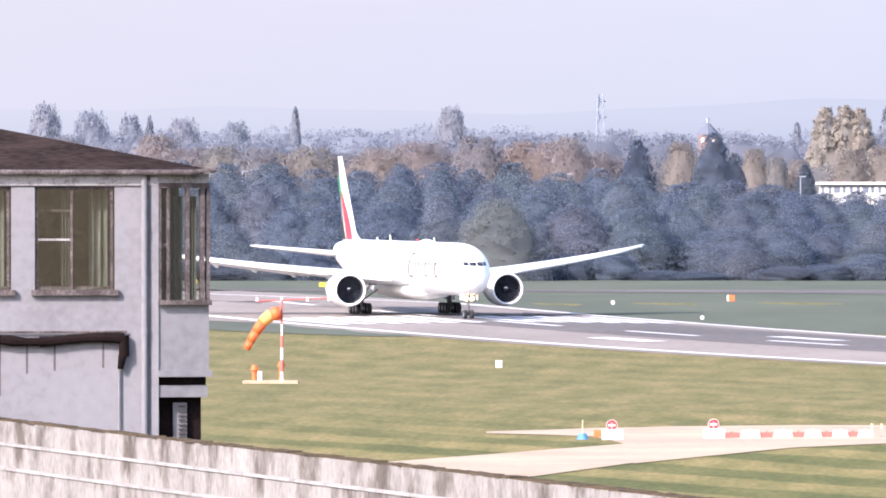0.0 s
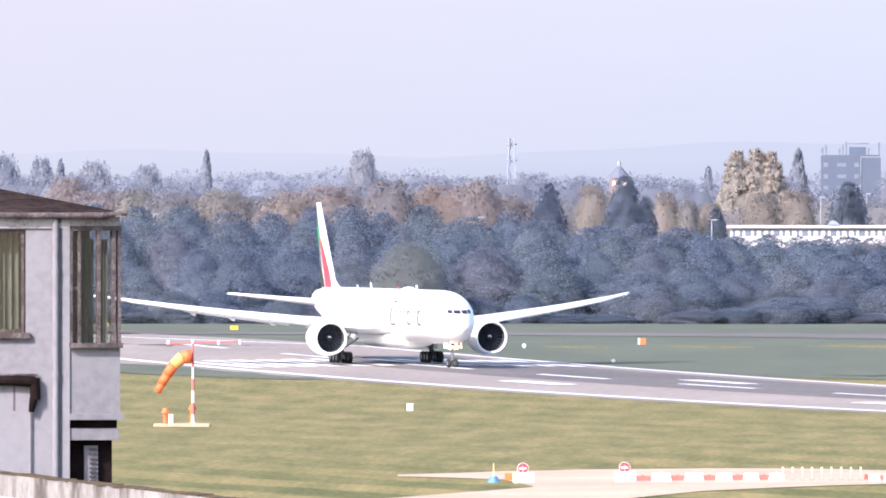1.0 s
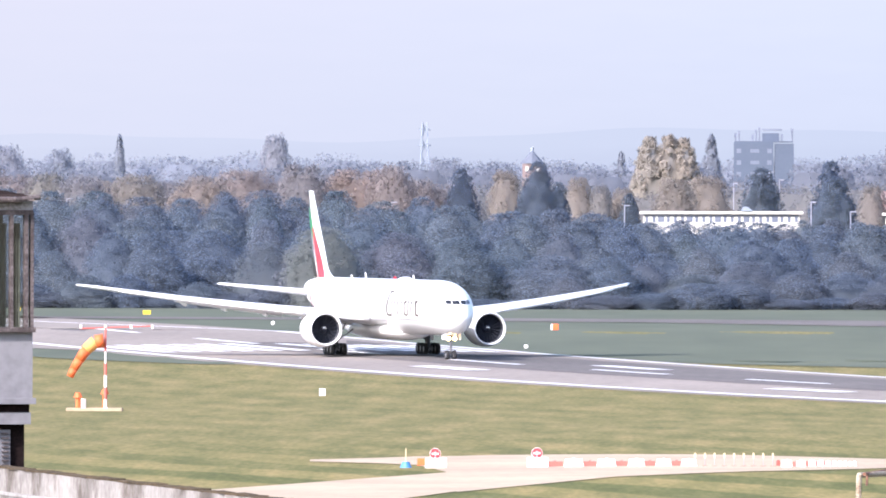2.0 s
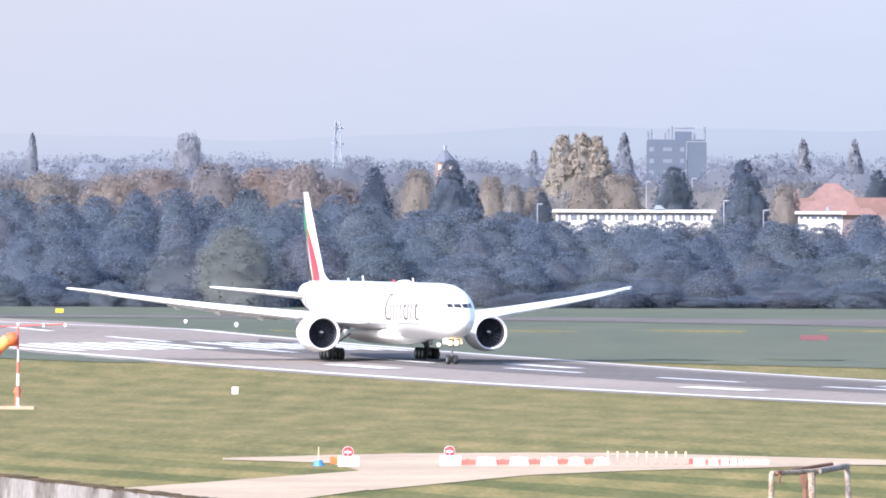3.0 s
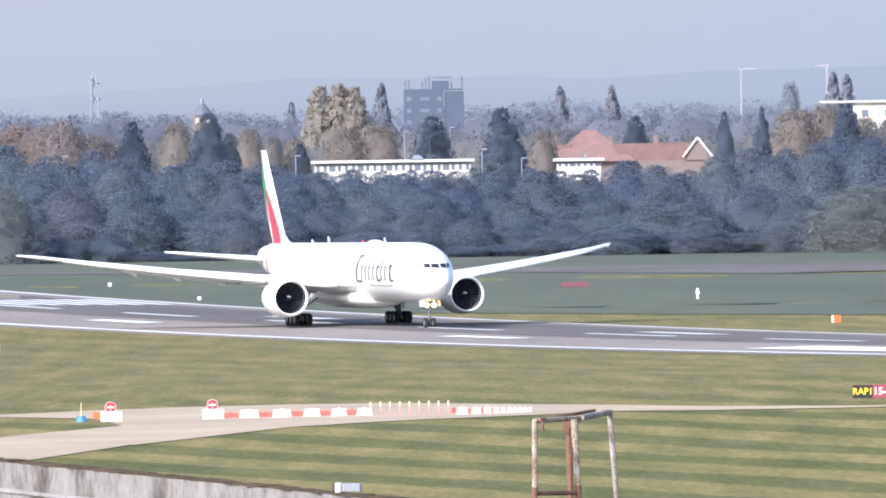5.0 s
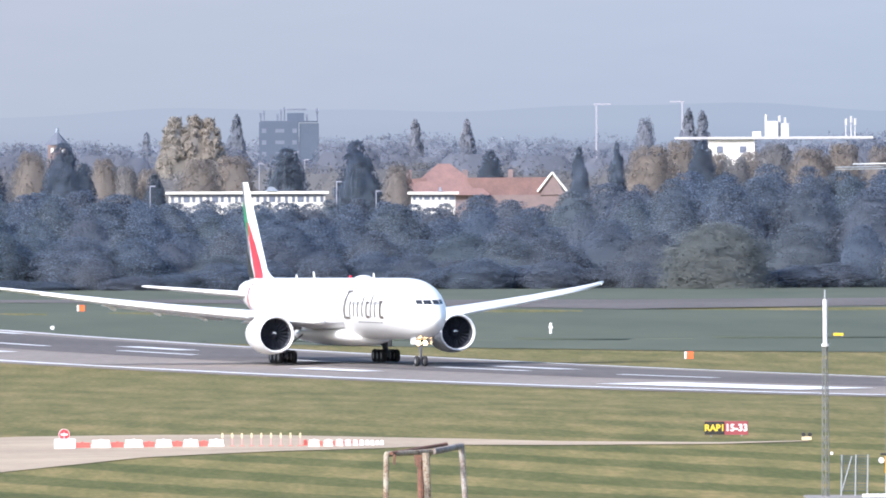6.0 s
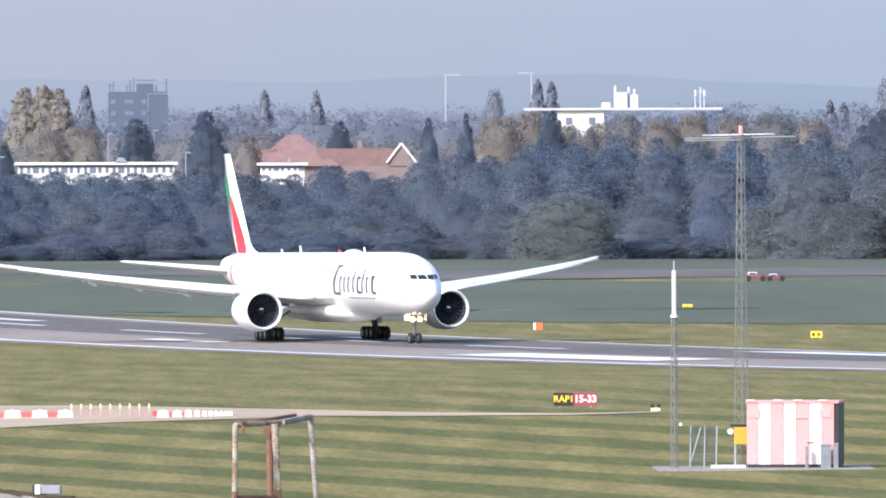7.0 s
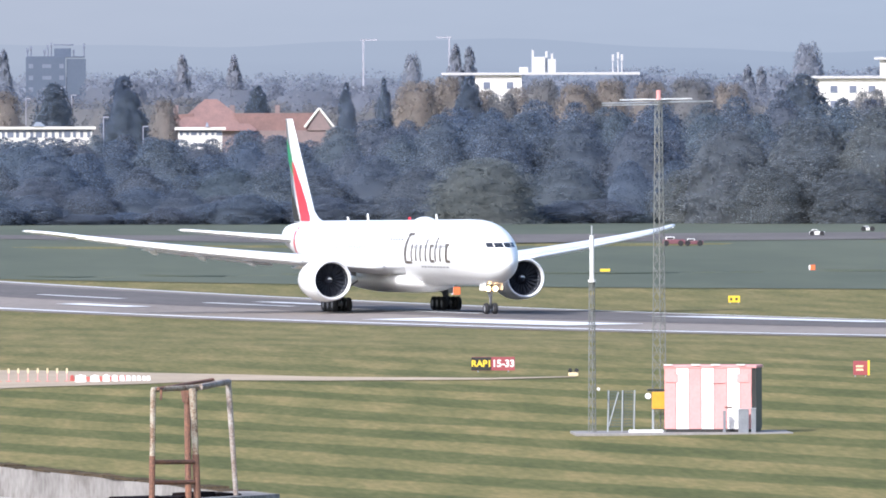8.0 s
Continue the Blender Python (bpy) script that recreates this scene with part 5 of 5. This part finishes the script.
    # short mast with a white tube aerial
    m = thing("aerial_mast", p @ Vector((-(1464 - 1252) / k, 0.4, 0)), 0, "slim lattice mast carrying a white tube aerial", "mast")
    hl = 272 / k
    lattice(m, hl, 0.42, 0.3, 12, MAST_GREY)
    part("tube_aerial", rod((0, 0, hl), (0, 0, hl + 80 / k), 0.13, n=12), HUT_WHITE, m, "white tube aerial")
    part("tip", rod((0, 0, hl + 80 / k), (0, 0, hl + 97 / k), 0.05), STEEL, m)
    part("collar", rod((0, 0, hl - 0.1), (0, 0, hl + 0.05), 0.22, n=12), HUT_WHITE, m)
    part("float_lamp", rod((0.35, -0.1, 2.6), (0.35, 0.1, 2.6), 0.09, n=12), HUT_WHITE, m)
    # wire fence panel
    o = thing("fence_panel", p @ Vector((-(1464 - 1300) / k, 1.6, 0)), 12, "grey-green wire mesh fence panel between posts", "fence")
    for x in (-0.85, 0.0, 0.72):
        part("post", rod((x, 0, 0), (x + 0.06, 0, 2.5), 0.05), STEEL, o)
    for i in range(13):
        part("wire", rod((-0.85, 0, 0.4 + i * 0.17), (0.75, 0, 0.4 + i * 0.17), 0.016, n=4), FENCE_GREEN, o)
    for i in range(16):
        part("wire", rod((-0.85 + i * 0.107, 0, 0.35), (-0.85 + i * 0.107, 0, 2.5), 0.016, n=4), FENCE_GREEN, o)
    part("brace", rod((-0.8, 0, 0.4), (-0.2, 0, 2.4), 0.04), STEEL, o)


MAST_GREY = mat("weathered_zinc", (0.22, 0.225, 0.21), (0.14, 0.145, 0.135), scale=3, rough=0.6)
ASPHALT_PALE = mat("weathered_pad_concrete", (0.30, 0.28, 0.27), (0.22, 0.21, 0.2), scale=0.6, rough=0.95)
BOX_ORANGE = mat("amber_box_paint", (0.74, 0.36, 0.04), (0.62, 0.29, 0.03), scale=2, rough=0.5)
CABINET = mat("cabinet_grey", (0.24, 0.25, 0.27), (0.18, 0.19, 0.21), scale=2, rough=0.6)
FENCE_GREEN = mat("grey_green_wire", (0.1, 0.125, 0.125), (0.07, 0.09, 0.09), scale=2, rough=0.7)
hut()

# ---- the old terminal: look-out tower and the roof beside it ----
RENDER_GREY = mat("grey_painted_render", (0.222, 0.217, 0.235), (0.16, 0.155, 0.17), scale=0.5, rough=0.9, bump=0.15, fine=12, c=(0.205, 0.2, 0.217))
FELT = mat("mossy_roof_felt", (0.048, 0.034, 0.03), (0.012, 0.009, 0.009), scale=1.6, rough=1.0, bump=0.5, fine=8, stretch=(0.5, 1, 1), spec=0.03)
SASH = mat("weathered_sash_paint", (0.17, 0.145, 0.145), (0.045, 0.034, 0.034), scale=3, rough=0.85, bump=0.3, c=(0.085, 0.07, 0.07), spec=0.15)
# pipe tar; the same black paints the shade in the bay's openings
TAR_AND_SHADE = mat("tar_and_shade_black", (0.018, 0.011, 0.011), (0.006, 0.004, 0.004), scale=3, rough=0.95, bump=0.6, spec=0.08)
CURTAIN = mat("faded_net_curtain", (0.17, 0.18, 0.155), (0.07, 0.076, 0.062), scale=2, rough=0.95, stretch=(6, 1, 0.5))
# the dimness indoors is put into the colour of the room's surfaces
ROOM = mat("room_shade_plaster", (0.10, 0.092, 0.075), (0.03, 0.028, 0.025), scale=1.6, rough=0.95, c=(0.055, 0.05, 0.042))
FASCIA = mat("flaking_white_paint", (0.36, 0.345, 0.355), (0.17, 0.15, 0.15), scale=2.2, rough=0.85, bump=0.3, c=(0.33, 0.315, 0.325))
STREAK = mat("rust_streak", (0.12, 0.1, 0.105), (0.07, 0.055, 0.06), scale=4, rough=0.9)


def glass_material():
    m = bpy.data.materials.new("window_glass")
    m.use_nodes = True
    nt = m.node_tree
    gl, tr, mix = nt.nodes.new("ShaderNodeBsdfGlossy"), nt.nodes.new("ShaderNodeBsdfTransparent"), nt.nodes.new("ShaderNodeMixShader")
    gl.inputs["Roughness"].default_value = 0.05
    tr.inputs["Color"].default_value = (0.85, 0.87, 0.86, 1)
    mix.inputs[0].default_value = 0.07
    nt.links.new(tr.outputs[0], mix.inputs[1])
    nt.links.new(gl.outputs[0], mix.inputs[2])
    nt.links.new(mix.outputs[0], nt.nodes["Material Output"].inputs["Surface"])
    return m


GLASS = glass_material()


def stained_concrete():
    """Pale concrete with dark streaks that run down from the top."""
    m = mat("stained_concrete", (0.35, 0.328, 0.305), (0.2, 0.185, 0.172), scale=0.9, rough=0.95, bump=0.35, fine=9, spec=0.15)
    nt = m.node_tree
    p = nt.nodes["Principled BSDF"]
    old = p.inputs["Base Color"].links[0].from_socket
    tc, mp, ns = nt.nodes.new("ShaderNodeTexCoord"), nt.nodes.new("ShaderNodeMapping"), nt.nodes.new("ShaderNodeTexNoise")
    mp.inputs["Scale"].default_value = (2.2, 0.55, 0.75)
    ns.inputs["Scale"].default_value, ns.inputs["Detail"].default_value, ns.inputs["Roughness"].default_value = 1.0, 7, 0.62
    nt.links.new(tc.outputs["Object"], mp.inputs["Vector"])
    nt.links.new(mp.outputs["Vector"], ns.inputs["Vector"])
    ramp = nt.nodes.new("ShaderNodeValToRGB")
    ramp.color_ramp.elements[0].position, ramp.color_ramp.elements[1].position = 0.38, 0.52
    ramp.color_ramp.elements[0].color, ramp.color_ramp.elements[1].color = (0.36, 0.32, 0.29, 1), (1, 1, 1, 1)
    nt.links.new(ns.outputs["Fac"], ramp.inputs["Fac"])
    mix = nt.nodes.new("ShaderNodeMix")
    mix.data_type, mix.blend_type = "RGBA", "MULTIPLY"
    mix.inputs[0].default_value = 0.9
    nt.links.new(old, mix.inputs[6])
    nt.links.new(ramp.outputs["Color"], mix.inputs[7])
    nt.links.new(mix.outputs[2], p.inputs["Base Color"])
    return m


STAINED = stained_concrete()


def tower():
    d = 230.0
    k = F / d
    c = at(-983, d, 0)
    t = thing("lookout_tower", (c.x, c.y, BASE), -math.degrees(-983 / F), "old grey rendered look-out tower with weathered windows and felt roof", "tower")

    def X(px):
        return (px - 372) / k

    def Z(py):
        return EYE - (py - 299.25) / k - BASE

    def slab(name, x0, x1, y0, y1, z0, z1, m, parent=None, label="", bevel=0.0):
        return part(name, block((abs(x1 - x0), abs(y1 - y0), abs(z1 - z0)), ((x0 + x1) / 2, (y0 + y1) / 2, (z0 + z1) / 2), bevel), m, parent or t, label)

    L = X(-420)
    zt = Z(303)
    # front wall round its openings
    wins = ((-96, 20), (62, 203))
    zs, zh = Z(512), Z(329)
    slab("wall", L, X(281), 0, 0.25, 0, zs, RENDER_GREY)
    slab("wall", L, X(281), 0, 0.25, zh, zt, RENDER_GREY)
    xs = [L] + [X(v) for w in wins for v in w] + [X(281)]
    for i in range(0, len(xs), 2):
        slab("wall", xs[i], xs[i + 1], 0, 0.25, zs, zh, RENDER_GREY)
    slab("string_course", L, X(281), -0.04, 0, Z(327), Z(307), FASCIA, None, "flaking painted fascia board")
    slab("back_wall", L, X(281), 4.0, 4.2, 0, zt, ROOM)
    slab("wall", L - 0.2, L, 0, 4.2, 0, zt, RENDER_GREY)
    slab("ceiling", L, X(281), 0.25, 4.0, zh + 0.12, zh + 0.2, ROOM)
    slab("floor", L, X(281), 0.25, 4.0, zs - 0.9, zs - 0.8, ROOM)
    for a, b in wins:
        a, b = X(a), X(b)
        w = slab("window", a, b, 0.1, 0.14, zs, zs + 0.06, SASH, None, "weathered grey sash window")
        for x in (a + 0.03, b - 0.05):
            slab("window_frame", x - 0.022, x + 0.022, 0.05, 0.15, zs, zh, SASH, w)
        slab("window_frame", a, b, 0.05, 0.15, zh - 0.05, zh, SASH, w)
        m = a + (b - a) * 0.46
        slab("mullion", m - 0.02, m + 0.02, 0.04, 0.15, zs, zh, SASH, w, "weathered dark mullion")
        slab("glazing_bar", a, m, 0.06, 0.12, (zs + zh) / 2 - 0.04, (zs + zh) / 2 - 0.005, FASCIA, w)
        slab("glazing_bar", a, m, 0.3, 0.34, zh - 0.42, zh - 0.37, SASH, w)
        slab("pane", a, m, 0.095, 0.101, zs, zh, GLASS, w).visible_shadow = False
        slab("pane", m, b, 0.085, 0.091, zs, zh, GLASS, w).visible_shadow = False
        slab("sill", a - 0.06, b + 0.07, -0.1, 0.1, zs - 0.09, zs, SASH, w, "worn stone sill")
        for x0, x1 in ((b - 0.42, b - 0.12), (m - 0.18, m - 0.04)):
            n = 8
            bm = bmesh.new()
            g = [[bm.verts.new((x0 + (x1 - x0) * i / n, 0.4 + 0.04 * math.sin(i * 2.2), z)) for z in (zs, zh)] for i in range(n + 1)]
            for i in range(n):
                bm.faces.new((g[i][0], g[i + 1][0], g[i + 1][1], g[i][1]))
            part("curtain", bm, CURTAIN, w, "faded curtain")
    # corner bay, turned back from the front
    ang = math.radians(13)
    ln = (X(370) - X(281)) / math.cos(ang)
    bay = new("corner_bay")
    bay.parent = t
    bay.matrix_basis = pose(X(281), 0, 0, 0, 0, math.degrees(ang))

    def bslab(name, f0, f1, y0, y1, z0, z1, m, label=""):
        return part(name, block((ln * (f1 - f0), y1 - y0, z1 - z0), (ln * (f0 + f1) / 2, (y0 + y1) / 2, (z0 + z1) / 2)), m, bay, label)

    zb0, zb1 = Z(530), Z(326)
    bslab("wall", 0, 1, 0, 0.25, Z(655), zb0, RENDER_GREY)
    bslab("wall", 0, 1, 0, 0.25, zb1, zt, FASCIA, "painted fascia")
    bslab("ledge", -0.01, 1.04, -0.12, 0.2, Z(666), Z(655), RENDER_GREY, "flaking ledge")
    # black pieces put in for the shade of recess and lower opening
    bslab("recess_shade_strip", 0, 0.97, 0.12, 0.3, Z(681), Z(666), TAR_AND_SHADE, "black strip for the shade in the recess")
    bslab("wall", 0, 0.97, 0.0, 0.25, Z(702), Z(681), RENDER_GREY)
    bslab("wall", 0, 0.92, 0.3, 0.4, 0, Z(702), TAR_AND_SHADE, "lower opening filled with painted shade")
    bslab("wall", 0, 0.88, 0.0, 0.25, 0, Z(800), RENDER_GREY)
    bslab("louvre_panel", 0.35, 0.62, 0.22, 0.26, Z(790), Z(712), RENDER_GREY)
    for i in range(9):
        bslab("louvre", 0.45, 0.58, 0.18, 0.22, Z(720 + i * 8), Z(717 + i * 8), SASH)
    for f, w in ((0.02, 0.03), (0.19, 0.025), (0.58, 0.03), (0.87, 0.035), (0.985, 0.03)):
        bslab("window_post", f - w, f + w, -0.02, 0.12, zb0, zb1, SASH)
    bslab("glazing_bar", 0, 0.2, 0.02, 0.08, Z(436), Z(430), SASH)
    bslab("window_head", 0, 1, -0.03, 0.12, zb1 - 0.05, zb1 + 0.03, SASH)
    bslab("sill", -0.02, 1.03, -0.12, 0.12, zb0 - 0.08, zb0, SASH, "worn sill")
    bslab("pane", 0.02, 0.98, 0.05, 0.056, zb0, zb1, GLASS).visible_shadow = False
    n = 10
    for f0, f1 in ((0.22, 0.56), (0.64, 0.84)):
        bm = bmesh.new()
        g = [[bm.verts.new((ln * (f0 + (f1 - f0) * i / n), 0.3 + 0.03 * math.sin(i * 2.0), zb0 + (zb1 - zb0) * z)) for z in (0, 0.9)] for i in range(n + 1)]
        for i in range(n):
            bm.faces.new((g[i][0], g[i + 1][0], g[i + 1][1], g[i][1]))
        part("curtain", bm, CURTAIN, bay, "pale green curtain")
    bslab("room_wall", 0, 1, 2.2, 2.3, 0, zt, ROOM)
    # roof: a low hip with a gutter
    e, top = Z(299), Z(233)
    part("roof", loft([[(L - 0.4, -0.14, e), (X(374), -0.14, e), (X(372), 1.6, e), (X(372), 4.6, e), (L - 0.4, 4.6, e)],
                       [(L - 0.4, 2.2, Z(220)), (X(0), 2.2, top + 0.06), (X(20), 2.25, top), (X(20), 2.5, top), (L - 0.4, 2.5, Z(220))]]), FELT, t, "brown mossy felt roof")
    part("gutter", rod((L - 0.4, -0.18, e - 0.04), (X(340), -0.18, e - 0.05), 0.045, n=8), SASH, t, "sagging white gutter")
    part("gutter", rod((X(340), -0.18, e - 0.05), (X(382), -0.05, e - 0.005), 0.042, n=8), SASH, t)
    part("gutter_bracket", rod((X(262), -0.18, e - 0.05), (X(262), 0.0, e - 0.16), 0.04), SASH, t)
    part("soffit", block((X(372) - L, 0.14, 0.04), ((X(372) + L) / 2, -0.07, e - 0.05)), SASH, t)
    part("downpipe", rod((X(256), -0.08, 0), (X(256), -0.08, e - 0.1), 0.052, n=10), RENDER_GREY, t, "grey downpipe")
    for y in (405, 585):
        part("pipe_collar", rod((X(256), -0.08, Z(y) - 0.05), (X(256), -0.08, Z(y) + 0.05), 0.065, n=10), RENDER_GREY, t)
    slab("corner_strip", X(268), X(281), -0.03, 0, 0, zt - 0.1, RENDER_GREY)
    # lagged pipe with sagging wrap, and the streaks below its brackets
    xs = steps(-420, 218, 26)
    r = random.Random(3)
    for a, b in zip(xs, xs[1:]):
        za, zb = 600 + 4 * math.sin(a / 37), 600 + 4 * math.sin(b / 37)
        part("pipe_lagging", rod((X(a), -0.1, Z(za)), (X(b) + 0.02, -0.1, Z(zb)), 0.075 + r.uniform(-0.012, 0.02), n=9, r2=0.075 + r.uniform(-0.012, 0.02)), TAR_AND_SHADE, t)
    part("pipe_lagging", rod((X(219), -0.1, Z(592)), (X(220), -0.1, Z(630)), 0.085, n=10), TAR_AND_SHADE, t)
    part("pipe_lagging", rod((X(217), -0.1, Z(628)), (X(213), -0.1, Z(652)), 0.07, n=10, r2=0.045), TAR_AND_SHADE, t)
    part("pipe", rod((X(211), -0.05, 0), (X(211), -0.05, Z(650)), 0.02, n=6), RENDER_GREY, t)
    part("cable", rod((L, -0.06, Z(588)), (X(225), -0.06, Z(586)), 0.018, n=6), SASH, t)
    for x, y in ((48, 660), (97, 655), (183, 650), (0, 700)):
        slab("stain", X(x) - 0.018, X(x) + 0.018, -0.003, 0.001, Z(y), Z(607), STREAK)


def flat_roof():
    z = 14.6
    a, c, f = Vector((-16.0, 235.2, 0)), Vector((3.91, 140.4, 0)), Vector((-9.5, 108.6, 0))
    t = thing("terminal_roof", (0, 0, 0), 0, "flat roof of the old terminal with a streaked concrete parapet", "roof")
    d1, d2 = (a - c).normalized(), (f - c).normalized()
    n1 = Vector((-d1.y, d1.x, 0))
    if n1.dot(f - c) < 0:
        n1 = -n1
    n2 = Vector((-d2.y, d2.x, 0))
    if n2.dot(a - c) < 0:
        n2 = -n2

    def run(name, o, dr, nr, ln, off0, off1, z0, z1, m, label="", seg=0.0, start=0.0, loose=0.0):
        """A course along one edge of the roof, in pieces if seg is given."""
        if not seg:
            seg = ln - start
        x = start
        out = None
        while x < ln - 0.05:
            e = min(ln, x + seg)
            j, i = wear.uniform(-loose, loose), wear.uniform(-loose, loose)
            q = [o + dr * s + nr * w for s, w in ((x, off0 + j), (e - 0.012, off0 + i), (e - 0.012, off1 + j), (x, off1 - i))]
            out = part(name, loft([[(p.x, p.y, z0) for p in q], [(p.x, p.y, z1 + (i if k % 2 else j) * 0.5) for k, p in enumerate(q)]]), m, t, label)
            x = e
        return out

    wear = random.Random(11)
    la, lf = (a - c).length, (f - c).length
    run("parapet", c, d1, n1, la, 0.0, 0.3, z - 0.32, z, STAINED, "streaked concrete parapet panel", 6.0)
    run("parapet_ledge", c, d1, n1, la, -0.02, 0.38, z - 0.36, z - 0.32, LEDGE, "pale concrete ledge", 0.0, 1.6)
    run("parapet", c, d1, n1, la, -0.02, 0.36, z - 0.68, z - 0.36, STAINED, "streaked concrete parapet panel", 6.0)
    run("parapet_ledge", c, d1, n1, la, -0.02, 0.46, z - 0.72, z - 0.68, LEDGE, "pale concrete ledge", 0.0, 1.6)
    run("parapet", c, d1, n1, la, -0.02, 0.44, z - 1.3, z - 0.72, STAINED, "streaked concrete parapet panel", 6.0)
    run("moss_line", c, d1, n1, la, 0.02, 0.3, z, z + 0.018, MOSS, "brown moss along the parapet top", 0.8, 1.0, 0.03)
    run("roof_edge", c, d2, n2, lf, -0.05, 0.5, z - 0.28, z, EDGE_DARK, "dark weathered concrete roof edge", 3.2, 0.0)
    run("edge_lip", c, d2, n2, lf, 0.16, 0.4, z, z + 0.035, TAR_AND_SHADE, "curled felt lip", 0.55, 0.6, 0.05)
    q = [c, a, a + (f - c), f]
    part("deck", loft([[(p.x, p.y, z - 1.5) for p in q], [(p.x, p.y, z - 1.3) for p in q]]), EDGE_DARK, t, "dull grey roof deck")
    g = [p + (c * 0.3 + a * 0.2 + f * 0.5 - p).normalized() * 1.2 for p in q]
    part("building_wall", loft([[(p.x, p.y, BASE) for p in g], [(p.x, p.y, z - 1.5) for p in g]]), RENDER_GREY, t)
    part("downpipe", rod((c.x - 1.0, c.y - 2.1, z - 2), (c.x - 1.0, c.y - 2.1, z - 0.28), 0.12, n=10), TAR_AND_SHADE, t)
    for s0, s1, w in ((2.0, 5.5, 0.5), (3.0, 9.0, 0.9), (6.0, 12.0, 0.6)):
        p, e = c + d1 * s0 + n1 * w, c + d1 * s1 + n1 * (w + 0.4)
        part("rusty_pipe", rod((p.x, p.y, z - 0.6), (e.x, e.y, z - 0.66), 0.05, n=7), RUST, t, "rusty pipe along the roof")
    # floodlight on the parapet
    p = at(146, 154.7, 0)
    o = thing("floodlight", (p.x, p.y, z), -6, "small grey box floodlight on the parapet", "floodlight")
    k = F / 154.7
    part("housing", block((34 / k, 0.16, 15 / k), (6 / k, 0, 10 / k), 0.01), LAMP_GREY, o)
    part("front", block((10 / k, 0.17, 17 / k), (-17 / k, -0.01, 10 / k), 0.01), HUT_WHITE, o, "white front")
    part("end_cap", block((5 / k, 0.18, 18 / k), (-24 / k, 0.01, 10 / k), 0.01), SIGN_BLACK, o)
    part("bracket", rod((0, 0, 0), (0, 0, 5 / k), 0.02), STEEL, o)
    # roof ladder head
    lad = thing("roof_ladder", (0, 0, 0), 0, "rusted roof ladder head with flaking cream paint", "ladder")

    def at_z(u, d, v):
        return at(u, d, v)
    s1, s2 = (at(475, 137.4, 548), at(478, 137.4, 346)), (at(556, 137.9, 545), at(548, 137.9, 344))
    b1, p3 = (at(540, 138.6, 538), at(538, 138.6, 344)), (at(624, 139.6, 533), at(611, 139.6, 332))
    m1, m2 = s1[0].lerp(s1[1], 0.42), s2[0].lerp(s2[1], 0.42)
    part("stile", rod(s1[0], m1, 0.03, n=8), RUST, lad, "rusty lower stile")
    part("stile", rod(m1, s1[1], 0.027, n=8), FLAKED, lad, "flaking cream stile")
    part("stile", rod(s2[0], m2, 0.035, n=8), RUST, lad, "rusty lower stile")
    part("stile", rod(m2, s2[1], 0.03, n=8, r2=0.038), FLAKED, lad, "flaking cream stile")
    part("post", rod(b1[0], b1[1], 0.032, n=8), RUST, lad)
    part("post", rod(p3[0], p3[1], 0.024, n=8, r2=0.03), FLAKED_GREY, lad, "peeling grey post")
    part("gusset", rod(b1[1] - Vector((0, 0, 0.14)), b1[1] + Vector((0.02, 0, 0)), 0.045, n=8, r2=0.09), RUST, lad)
    part("head_rail", rod(s1[1], s2[1].lerp(p3[1], 0.25), 0.026, n=8), FLAKED, lad)
    part("head_rail", rod(s2[1].lerp(p3[1], 0.2), p3[1], 0.032, n=8), FLAKED_GREY, lad)
    part("head_rail", rod(s1[1] + Vector((0.05, 0, 0.01)), p3[1] + Vector((-0.15, 0, 0.02)), 0.018, n=6), RUST, lad)
    part("hook", rod(s1[1] + Vector((0.08, -0.02, 0)), s1[1] + Vector((0.075, -0.02, -0.1)), 0.012, n=6), RUST, lad)
    for v in (474, 510):
        part("rung", rod(at(477, 137.4, v), at(553, 137.9, v), 0.022, n=8), RUST, lad, "rusty rung")


LEDGE = mat("paler_concrete_ledge", (0.42, 0.405, 0.39), (0.24, 0.225, 0.21), scale=1.2, rough=0.95, fine=6, spec=0.15)
MOSS = mat("brown_moss", (0.13, 0.095, 0.06), (0.05, 0.04, 0.028), scale=2.5, rough=1.0, bump=0.5, spec=0.05)
EDGE_DARK = mat("dark_weathered_concrete", (0.30, 0.285, 0.28), (0.10, 0.095, 0.095), scale=2.4, rough=0.95, bump=0.3, c=(0.2, 0.19, 0.19))
LAMP_GREY = mat("lamp_grey_metal", (0.30, 0.31, 0.34), (0.24, 0.25, 0.28), scale=3, rough=0.5)
FLAKED_GREY = mat("peeling_grey_paint", (0.40, 0.36, 0.33), (0.2, 0.14, 0.11), scale=6, rough=0.85, bump=0.4)
tower()
flat_roof()

# ---- what moves ----
RUN = [(0.0, -125.3), (0.5, -108.5), (1.0, -91.2), (1.2, -83.9), (2.3, -42.5), (2.5, -36.3), (3.0, -14.8), (3.5, 5.8), (4.0, 27.0), (4.2, 36.2), (5.3, 84.8),
       (5.5, 94.9), (6.0, 121.0), (6.5, 145.5), (7.0, 170.1), (7.5, 194.5), (7.7, 205.3), (8.0, 220.0)]


def motions():
    """The airliner rolls along the centre line; RUN gives its nose's way in metres."""
    rows = []
    for t, s in RUN:
        q, n = on_runway(s - 37.1, 0, 0.06), on_runway(s - 5.89, 0, 0.06)
        a = on_runway(s, 0)
        rise = (n.z - q.z) / 31.21
        rows.append((t, pose(a.x, a.y, n.z + 5.89 * rise, 0.2, -math.degrees(math.atan(rise)), math.degrees(PSI) - 90.18)))
    walk(plane, rows)


motions()
